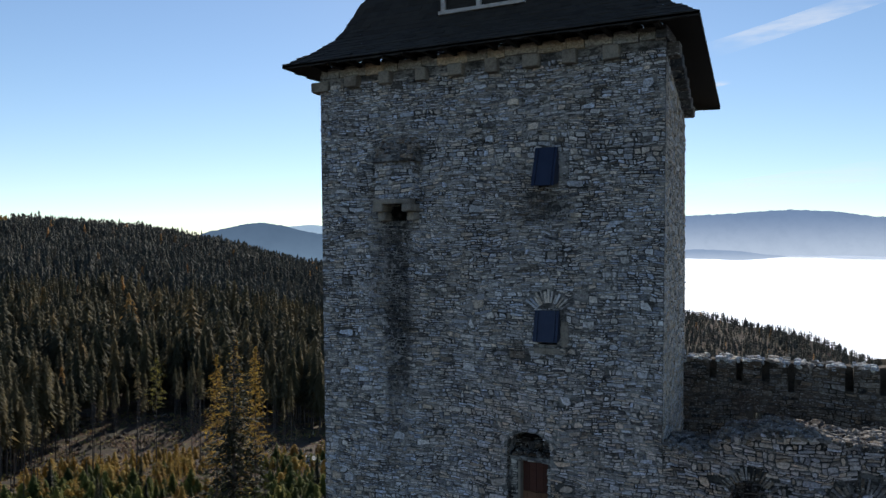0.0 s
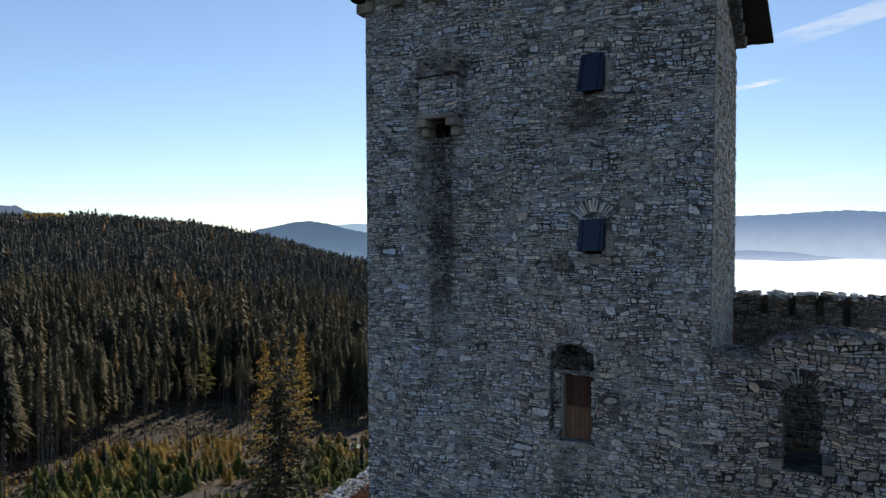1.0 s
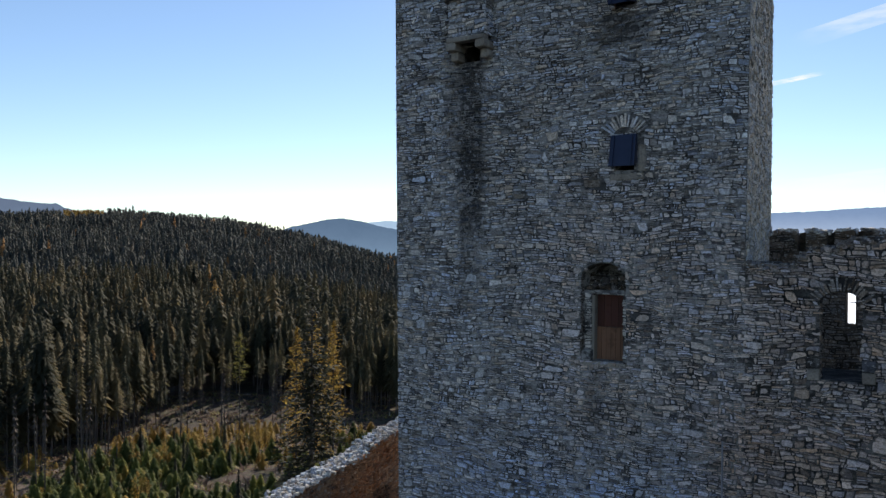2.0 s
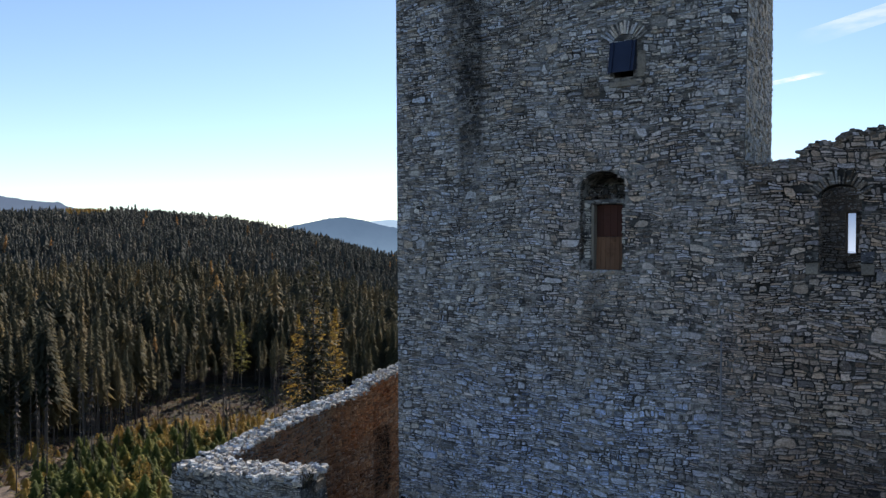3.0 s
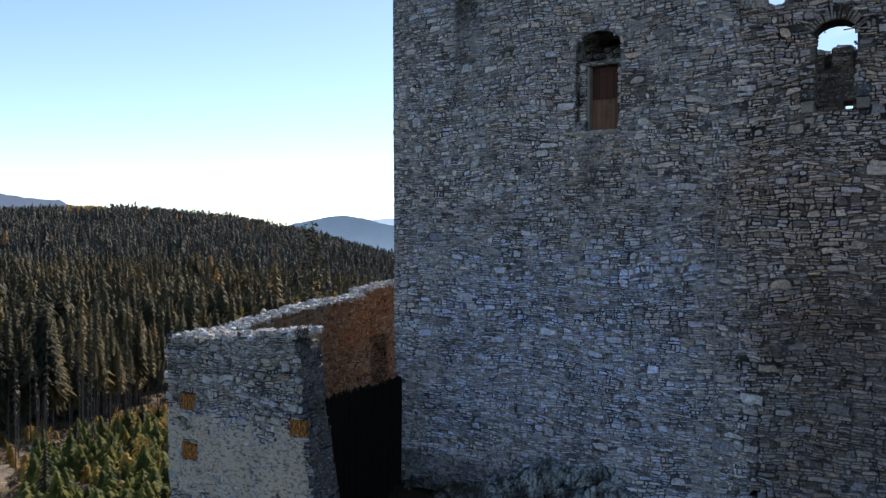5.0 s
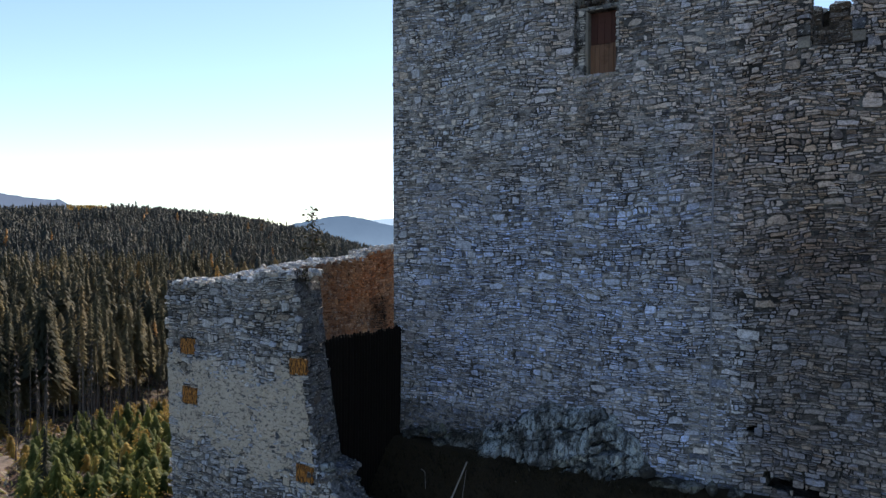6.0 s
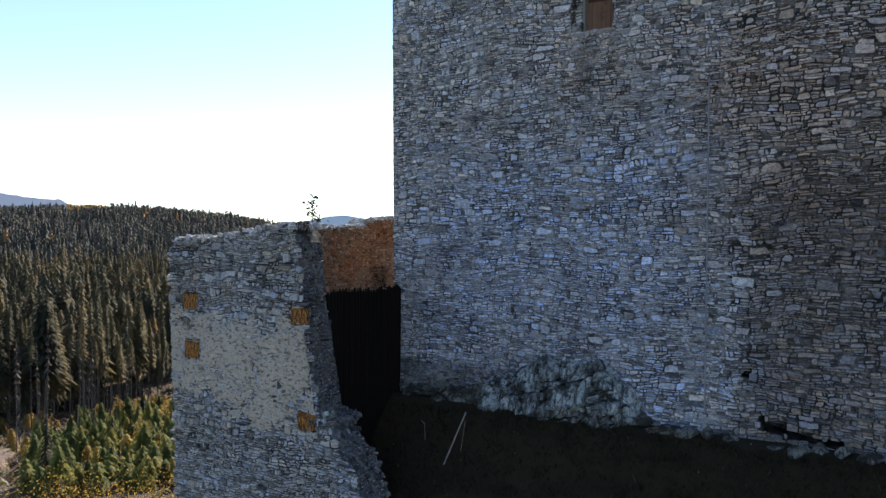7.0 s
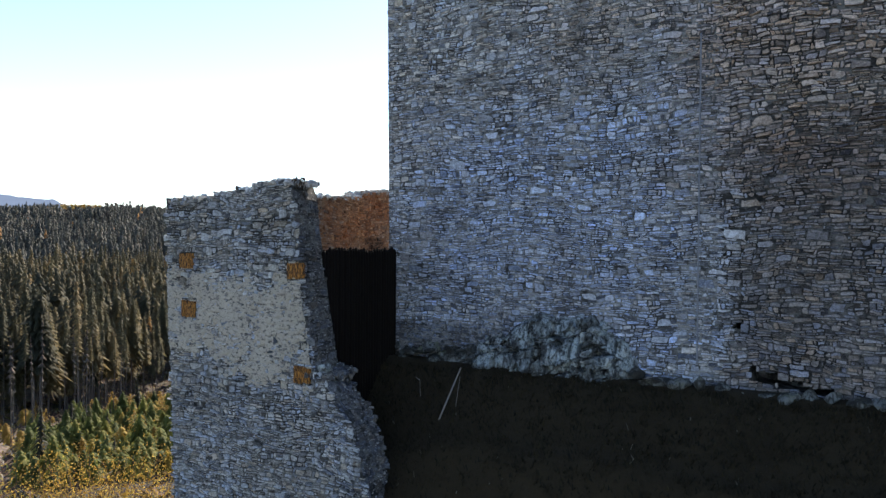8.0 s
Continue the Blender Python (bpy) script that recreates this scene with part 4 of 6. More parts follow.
def hood(x0, x1, z0, z1, out, top_out):
    h = under(empty("window_hood", (x0, 0, z1)), tower)
    bm = bmesh.new()
    a = [(x0, -top_out, z1), (x1, -top_out, z1), (x1, -out, z0), (x0, -out, z0)]
    front = [bm.verts.new(p) for p in a]
    back = [bm.verts.new((x, y + 0.03, z - 0.01)) for x, y, z in a]
    bm.faces.new(front), bm.faces.new(back[::-1])
    for i in range(4):
        j = (i + 1) % 4
        bm.faces.new((front[i], front[j], back[j], back[i]))
    under(part("sheet", bm, mat_tin), h)
    for x in (x0 + 0.14 * (x1 - x0), x1 - 0.14 * (x1 - x0)):
        bm = bmesh.new()
        box(bm, -0.02, 0.02, -0.05, 0.0, 0, 1, 0.006)
        lean = (Vector((0, -out, z0)) - Vector((0, -top_out, z1)))
        for v in bm.verts:
            t = v.co.z
            v.co = Vector((x + v.co.x, -top_out + lean.y * t + v.co.y, z1 + lean.z * t))
        under(part("seam", bm, mat_tin), h)
    for x in (x0, x1 - 0.025):
        bm = bmesh.new()
        vs = [bm.verts.new(p) for p in ((x, 0, z1), (x, -top_out + 0.03, z1), (x, -out + 0.03, z0), (x, 0, z0 + 0.1))]
        ws = [bm.verts.new(v.co + Vector((0.025, 0, 0))) for v in vs]
        bm.faces.new(vs), bm.faces.new(ws[::-1])
        for i in range(4):
            bm.faces.new((vs[i], vs[(i + 1) % 4], ws[(i + 1) % 4], ws[i]))
        under(part("cheek", bm, mat_tin), h)
    return h


hood(7.52, 8.2, 20.93, 22.07, 0.52, 0.1)
hood(7.5, 8.24, 16.4, 17.3, 0.3, 0.1)
under(block("jamb", 8.22, 8.52, -0.03, 0.3, 21.05, 21.95, mat_mortar, None, 0.02, 0.01), tower)
under(block("jamb", 8.28, 8.5, -0.04, 0.3, 16.25, 17.0, mat_dressed, None, 0.02, 0.01), tower)
under(block("sill", 7.45, 8.45, -0.05, 0.3, 16.02, 16.2, mat_dressed, None, 0.03, 0.01), tower)
under(block("lintel", 7.4, 8.45, -0.03, 0.3, 17.36, 17.5, mat_mortar, None, 0.02, 0.01), tower)
fan = under(empty("relieving_arch", (7.9, 0, 17.4)), tower)
voussoirs("voussoir", 7.9, 17.1, 0.42, 0.82, 150, 30, 13, 0.0, mat_stone, fan, 61)
for v in list(fan.children):
    under(v, fan)

# ---- the arched niche with its door ----
niche = under(empty("doorway", (7.3, 0.3, 10.8)), tower)
lay(outside(masonry(6.64, 7.95, 10.8, 12.82, 0.1, 0.2, 71), [(6.86, 7.78, 10.7, 12.72)]), lambda u, v, d: (u, 0.2 - d, v), mat_lime, niche, 72)
under(block("infill", 6.5, 6.84, 0.2, 0.74, 10.8, 12.8, mat_mortar), niche)
under(block("infill", 7.8, 8.0, 0.2, 0.74, 10.8, 12.8, mat_mortar), niche)
under(block("lintel", 6.5, 8.0, 0.24, 0.74, 12.72, 12.86, mat_mortar, None, 0.03, 0.02), niche)
slab_pile("rubble_ledge", 40, lambda r: (r.uniform(6.65, 7.9), r.uniform(0.24, 0.6), 12.88 + 0.1 * r.random()), mat_niche_shade, niche, 73, (0.1, 0.26))
lay(masonry(6.6, 7.93, 12.84, 13.34, 0.09, 0.2, 78), lambda u, v, d: (u, 0.6 + 0.35 * (v - 12.84) - d, v), mat_niche_shade, niche, 79, proud=(0.01, 0.12))
lay(masonry(0.0, 0.2, 10.8, 13.2, 0.1, 0.22, 75), lambda u, v, d: (6.585 + d, u, v), mat_niche_shade, niche, 76)
under(block("post", 6.85, 6.93, 0.22, 0.5, 10.8, 12.7, mat_frame, None, 0.01), niche)
under(block("sill", 6.55, 7.95, -0.02, 0.7, 10.66, 10.79, mat_dressed, None, 0.03, 0.01), niche)
under(block("step", 6.6, 6.9, 0.02, 0.4, 10.79, 11.1, mat_mortar, None, 0.04, 0.02), niche)
door = under(empty("door", (7.3, 0.5, 10.8)), niche)
for i in range(6):
    x = 6.93 + i * 0.142
    under(block("plank", x, x + 0.137, 0.45 + random.uniform(0, 0.01), 0.5, 10.79, 11.76 + random.uniform(-0.01, 0.01), mat_door_low, None, 0.006), door)
for i in range(4):
    x = 6.93 + i * 0.213
    under(block("plank", x, x + 0.208, 0.47, 0.51, 11.77, 12.71, mat_door_high, None, 0.006), door)

# ---- curtain wall windows ----
for name, cx, cz, r0, r1, count, seed in (("relieving_arch", 13.37, 12.5, 0.57, 0.87, 19, 81), ("relieving_arch", 15.95, 12.55, 0.56, 0.86, 15, 82)):
    a = under(empty(name, (cx, 0, cz)), curtain)
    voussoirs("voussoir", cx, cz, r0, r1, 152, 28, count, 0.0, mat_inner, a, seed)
    for v in list(a.children):
        under(v, a)
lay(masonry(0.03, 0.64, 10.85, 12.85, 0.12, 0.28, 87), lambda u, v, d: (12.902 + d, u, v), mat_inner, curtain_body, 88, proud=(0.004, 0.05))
for x in (12.62, 13.84):
    for z in (10.83, 11.13):
        under(block("jamb_block", x, x + 0.29, -0.05, 0.35, z, z + 0.28, mat_dressed if z < 11 else mat_core_shade, None, 0.02, 0.012), curtain)
slab_pile("wall_cap", 1500, lambda r: (lambda x: (x, r.uniform(0.0, 2.1), curtain_top(x) + uneven(x) + r.uniform(-0.08, 0.06)))(r.uniform(11.2, 19.5)), mat_inner, curtain_body, 83)
slab_pile("wall_cap", 420, lambda r: (lambda x: (x, r.uniform(10.2, 11.4), inner_top(x) + uneven(x, 7) + r.uniform(-0.1, 0.05)))(r.choice([r.uniform(9.7, 11.1), r.uniform(11.4, 12.1), r.uniform(12.35, 13.0), r.uniform(13.3, 13.9), r.uniform(14.2, 15.8), r.uniform(16.15, 16.95), r.uniform(17.25, 20.2)])), mat_cap, inner_body, 84)
slab_pile("wall_cap", 700, lambda r: (lambda x: (x, r.uniform(RUIN_Y, RUIN_BACK), ruin_top(x) + uneven(x, 3) + r.uniform(-0.1, 0.04)))(r.uniform(-4.6, 0.55)), mat_cap, ruin_front, 85, (0.1, 0.28))
slab_pile("wall_cap", 1700, lambda r: (lambda y: (back_line(y) - r.uniform(0.0, 1.05), y, back_top(y) + uneven(y, 5) + r.uniform(-0.08, 0.06)))(r.uniform(-4.2, 12)), mat_cap, long_body, 86, (0.1, 0.27))

# ---- boarded openings, plaster and loose stone of the ruin ----
rng = random.Random(90)
for x0, x1, z0, z1 in BOARDS:
    shutter = under(empty("boarded_window", ((x0 + x1) / 2, RUIN_Y, z0)), ruin)
    x, count = x0 + 0.01, rng.choice((4, 5))
    for i in range(count):
        w = (x1 - x0 - 0.02) / count
        drop = rng.uniform(0, 0.05)
        block("board", x, x + w - 0.006, RUIN_Y - 0.05 - rng.uniform(0, 0.015), RUIN_Y, z0 + drop, z1 - rng.uniform(0, 0.04), mat_board, shutter, 0.005)
        x += w
    for z in (z0 + 0.1, z1 - 0.14):
        block("batten", x0 + 0.02, x1 - 0.02, RUIN_Y + 0.0, RUIN_Y + 0.04, z, z + 0.07, mat_board, shutter, 0.005)

nx, nz = 190, 170
verts, faces = [], []
for j in range(nz + 1):
    for i in range(nx + 1):
        x, z = -4.6 + 6.2 * i / nx, -1.5 + 4.3 * j / nz
        x = min(max(x, ruin_left(z) + 0.03), ruin_right(z) - 0.06)
        cover = piece(z, ((-1.4, -0.6), (-0.5, 0.1), (0.6, 0.62), (1.6, 0.6), (2.2, 0.3), (2.7, -0.5)))
        cover += 0.9 * noise.fractal(Vector((x * 0.9, 2.0, z * 1.1)), 0.8, 2.0, 4) - 0.15
        cover -= 0.75 * max(0, noise.noise((x * 5, 8, z * 9)) + 0.12) + 0.5 * max(0, noise.noise((x * 13, 3, z * 22)))
        if any(a - 0.06 < x < b + 0.06 and c - 0.06 < z < d + 0.06 for a, b, c, d in BOARDS + PORTS):
            cover = -1
        d = min(max(cover, -0.4), 0.35)
        verts.append((x, RUIN_Y - 0.03 - 0.11 * d - 0.006 * noise.noise((x * 9, 1, z * 9)), z))
for j in range(nz):
    for i in range(nx):
        o = j * (nx + 1) + i
        faces.append((o, o + 1, o + nx + 2, o + nx + 1))
mesh_ob("plaster", verts, faces, mat_plaster, ruin_front, "patchy remains of cream lime plaster", smooth=True)
slab_pile("rubble", 1300, lambda r: (lambda z: (ruin_right(z) - r.uniform(0.08, 0.5) - 0.2, r.uniform(RUIN_Y + 0.05, RUIN_BACK), z + r.uniform(-0.1, 0.02)))(r.uniform(-3.5, -0.35)), mat_core_shade, ruin_front, 91, (0.1, 0.27))

slab_pile("rubble", 240, lambda r: (r.uniform(1.3, 1.95), r.uniform(RUIN_Y + 0.02, RUIN_BACK), -0.46 - 0.25 * max(0, r.random() - 0.5)), mat_core_shade, ruin_front, 92, (0.14, 0.4))

# dry weeds on the ruin's broken top
verts, faces = [], []
for _ in range(36):
    x, y, h, a = rng.gauss(0.62, 0.13), rng.uniform(-5.4, -4.9), rng.uniform(0.08, 0.28), rng.uniform(0, 6.283)
    lean = 0.35 * h
    o = len(verts)
    verts += [(x - 0.01, y, 4.72), (x + 0.01, y, 4.72), (x + lean * math.cos(a), y + lean * math.sin(a), 4.82 + h)]
    verts += [(x + lean * 0.8 * math.cos(a) - 0.035, y + lean * 0.8 * math.sin(a), 4.8 + h * 0.8), (x + lean * 0.8 * math.cos(a) + 0.035, y + lean * 0.8 * math.sin(a), 4.84 + h * 0.8), (x + lean * 0.9 * math.cos(a), y + lean * 0.9 * math.sin(a), 4.88 + h * 0.9)]
    faces += [(o, o + 1, o + 2), (o + 3, o + 4, o + 5)]
tagged(mesh_ob("dry_weeds", verts, faces, mat_slash), "dry brown weeds growing on the broken wall top", "weeds")

# ---- palisade between the ruin and the tower ----
palisade = tagged(empty("palisade", (0.5, -2, -1)), "tall black tarred palisade of pointed timber posts", "fence")
x0, y0, x1, y1 = 0.72, -4.1, 0.46, -0.16
count = 27
for i in range(count):
    t = i / (count - 1)
    x, y = x0 + (x1 - x0) * t, y0 + (y1 - y0) * t
    top, r = 3.05 + rng.uniform(-0.06, 0.05), rng.uniform(0.066, 0.076)
    bm = bmesh.new()
    ring = []
    for z, s in ((land(x, y) - 1.2, 1.08), (top - 0.1, 1.0), (top - 0.02, 0.4)):
        ring.append([bm.verts.new((x + r * s * math.cos(a) + rng.uniform(-0.006, 0.006), y + r * s * math.sin(a), z)) for a in (6.283 * k / 7 for k in range(7))])
    tip = bm.verts.new((x, y, top))
    for a, b in zip(ring, ring[1:]):
        for k in range(7):
            bm.faces.new((a[k], a[(k + 1) % 7], b[(k + 1) % 7], b[k]))
    for k in range(7):
        bm.faces.new((ring[-1][k], ring[-1][(k + 1) % 7], tip))
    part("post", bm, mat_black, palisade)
for z in (-0.2, 2.3):
    bm = bmesh.new()
    plain_cylinder(bm, (x0 - 0.12, y0, z), (x1 - 0.12, y1, z), 0.06, 0.06, 7)
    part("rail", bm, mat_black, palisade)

# ---- rocks at the foot of the wall ----


def boulder(at, size, seed, label, group="rocks at the foot of the wall", mat=mat_rock):
    """An angular block: a ball cut flat by several planes, with worn edges."""
    bm = bmesh.new()
    bmesh.ops.create_icosphere(bm, subdivisions=4 if max(size) > 0.5 else 3, radius=1.15)
    rr = random.Random(seed)
    planes = [(Vector((rr.gauss(0, 1), rr.gauss(0, 1), rr.gauss(0, 0.8))).normalized(), rr.uniform(0.45, 0.8)) for _ in range(15)]
    for v in bm.verts:
        p = v.co.copy()
        for nrm, d in planes:
            over = p.dot(nrm) - d
            if over > 0:
                p -= nrm * over
        p += noise.noise_vector(p * 2.2 + Vector((seed, 0, 0))) * 0.03 + noise.noise_vector(p * 8 + Vector((0, seed, 0))) * 0.025
        v.co = Vector((p.x * size[0], p.y * size[1], p.z * size[2]))
    bmesh.ops.transform(bm, matrix=Matrix.Translation(at) @ Euler((rr.uniform(-0.2, 0.2), rr.uniform(-0.3, 0.3), rr.uniform(-0.3, 0.3))).to_matrix().to_4x4(), verts=bm.verts)
    return tagged(part("rock", bm, mat), label, "rock", group)


# the outcrop that the tower stands on: a steep face of flat jointed blocks
CLEFTS = ((6.75, 0.38, 0.2, 0.13), (5.9, 0.08, 0.09, 0.2), (6.02, -0.2, 0.14, 0.12), (5.3, -0.08, 0.2, 0.06), (4.78, 0.35, 0.14, 0.24), (4.4, -0.05, 0.1, 0.16), (7.2, -0.45, 0.1, 0.14), (8.0, -0.4, 0.08, 0.14), (8.35, 0.3, 0.07, 0.2), (1.0, -0.2, 0.1, 0.12), (1.7, -0.12, 0.16, 0.08), (2.5, -0.15, 0.1, 0.14), (3.2, -0.05, 0.18, 0.07), (3.7, -0.2, 0.08, 0.15))
nx, nz = 380, 130
verts, faces = [], []
for j in range(nz + 1):
    for i in range(nx + 1):
        x = 0.25 + 9.0 * i / nx
        top = piece(x, ((0.25, -0.3), (0.5, -0.05), (1.3, -0.12), (2.2, 0.0), (3.0, -0.02), (3.75, 0.16), (4.3, 0.4), (4.9, 0.6), (5.4, 0.95), (5.9, 1.2), (6.7, 1.12), (7.2, 1.22), (7.9, 1.15), (8.4, 0.8), (8.85, 0.25), (9.25, -0.6)))
        top += 0.12 * noise.noise((x * 3.1, 6, 0))
        z = -2.2 + (top + 2.2) * j / nz
        jag = noise.noise_vector((x * 9, 2, z * 9)) * 0.03 + noise.noise_vector((x * 0.9, 7, z * 0.9)) * 0.22
        p = Vector((x * 1.25 + 0.3 * z, z * 1.45 - 0.25 * x, 3.0)) + jag
        dist, sites = noise.voronoi(p, distance_metric="CHEBYCHEV")
        cell = noise.cell_vector(sites[0] * 7.3)
        out = 0.12 + 0.75 * (max(top - z, 0) / 2.2) ** 0.8
        out += 0.32 * cell.x + 0.38 * (p - sites[0]).dot(Vector((cell.y - 0.5, cell.z - 0.6, 0)))
        gap = dist[1] - dist[0]
        wide = 0.035 + 0.08 * max(0, 0.4 + noise.noise((x * 2, 5, z * 2)))
        if gap < wide:
            out -= 0.3
        fine, sub = noise.voronoi(Vector((p.x * 2.3, p.y * 1.7, 8)) + jag, distance_metric="CHEBYCHEV")
        tilt = noise.cell_vector(sub[0] * 9.1)
        out += 0.07 * tilt.x + 0.12 * (Vector((p.x * 2.3, p.y * 1.7, 8)) - sub[0]).dot(Vector((tilt.y - 0.5, tilt.z - 0.6, 0)))
        if fine[1] - fine[0] < 0.05:
            out -= 0.07
        out += 0.035 * noise.fractal(Vector((x * 9, 4, z * 3)), 0.7, 2.0, 4)
        for cx, cz, rx, rz in CLEFTS:
            if abs((x - cx + jag.x) / rx) + abs((z - cz + jag.y) / rz) < 1:
                out -= 0.6
        fall = min(1, (top - z) * 4 + 0.05) * min(1, 12 * min(i, nx - i) / nx)
        verts.append((x, -max(out * fall, -0.1) + 0.1, z))
outcrop = tagged(empty("rock_outcrop", (5, -0.3, -1)), "craggy grey-green gneiss outcrop under the tower wall", "rock")
cuts = (0, 150, 196, 222, 268, 300, nx)
for a, b in zip(cuts, cuts[1:]):
    wide = b - a + 1
    vs = [verts[j * (nx + 1) + i] for j in range(nz + 1) for i in range(a, b + 1)]
    fs = [(j * wide + i, j * wide + i + 1, j * wide + wide + i + 1, j * wide + wide + i) for j in range(nz) for i in range(b - a)]
    under(mesh_ob("crag" if a else "ledge", vs, fs, mat_rock if a else mat_rock_dark), outcrop)
for i, (x, z, w, h) in enumerate(((9.05, -0.55, 0.3, 0.22), (9.55, -0.75, 0.5, 0.34), (10.3, -0.6, 0.34, 0.3), (10.8, -0.62, 0.28, 0.24), (11.3, -0.75, 0.26, 0.2), (11.75, -0.85, 0.4, 0.28), (12.4, -0.85, 0.34, 0.24), (12.95, -0.7, 0.3, 0.22), (13.45, -0.66, 0.26, 0.2), (13.95, -0.68, 0.3, 0.22), (14.5, -0.66, 0.28, 0.2), (15.1, -0.66, 0.34, 0.22), (15.8, -0.66, 0.3, 0.2))):
    boulder((x, -0.4 - 0.09 * (i % 4), z - 0.04 * (i % 3) + (0.16 if x > 9 else 0.0)), (w * (0.8, 1.15, 0.95)[i % 3], 0.36, h), 20 + i, "small dark boulder half sunk in dark grass", mat=mat_rock_dark)

boulder((1.72, -5.2, -0.3), (0.33, 0.26, 0.24), 61, "pale loose stone lying on the broken ruin wall", "loose stones on the ruin")
boulder((1.5, -5.25, -0.42), (0.16, 0.18, 0.13), 62, "pale loose stone lying on the broken ruin wall", "loose stones on the ruin")
bm = bmesh.new()
plain_cylinder(bm, (4.42, -2.3, -0.4), (3.75, -2.75, -2.35), 0.02, 0.028, 8, 0.01)
tagged(part("wooden_pole", bm, mat_pole), "bare wooden pole leaning on the dark bank", "pole")
bm = bmesh.new()
plain_cylinder(bm, (4.46, -2.4, -0.62), (4.38, -2.5, -1.5), 0.006, 0.008, 6, 0.006)
tagged(part("wooden_stake", bm, mat_pole), "thin grey stake beside the leaning pole", "stake")
bm = bmesh.new()
plain_cylinder(bm, (3.15, -2.5, -1.35), (3.12, -2.5, -0.85), 0.008, 0.007, 6, 0.006)
plain_cylinder(bm, (3.12, -2.5, -0.86), (2.95, -2.45, -0.8), 0.01, 0.008, 6, 0.01)
tagged(part("wooden_stake", bm, mat_pole), "short crooked stick standing in the dark grass", "stake")

# lightning cable down the wall
cable = under(empty("lightning_cable", (10.6, -0.1, 0)), tower)
bm = bmesh.new()
plain_cylinder(bm, (10.61, -0.11, 0.0), (10.63, -0.11, 9.0), 0.024, 0.024, 6)
part("wire", bm, mat_cable, cable)
for z in (1.0, 3.0, 5.0, 7.0):
    block("clip", 10.58, 10.66, -0.12, 0.02, z, z + 0.05, mat_cable, cable, 0.005)

# ---- grass on the bank in the tower's shade ----
rng = random.Random(95)
verts, faces = [], []
for _ in range(9000):
    x, y = rng.uniform(0.6, 19), -0.85 - 8 * rng.random() ** 1.3
    z = land(x, y) + 0.12
    for b in range(4):
        h, a, w = rng.uniform(0.05, 0.2), rng.uniform(0, 6.28), rng.uniform(0.012, 0.03)
        l = h * rng.uniform(0.2, 0.9)
        px, py = x + rng.uniform(-0.1, 0.1), y + rng.uniform(-0.1, 0.1)
        o = len(verts)
        verts += [(px - w * math.sin(a), py + w * math.cos(a), z), (px + w * math.sin(a), py - w * math.cos(a), z), (px + l * 0.5 * math.cos(a), py + l * 0.5 * math.sin(a), z + h * 0.7), (px + l * math.cos(a), py + l * math.sin(a), z + h)]
        faces += [(o, o + 1, o + 2), (o, o + 2, o + 3)]
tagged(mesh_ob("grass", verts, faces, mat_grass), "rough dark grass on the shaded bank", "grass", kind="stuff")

# ---- trees ----


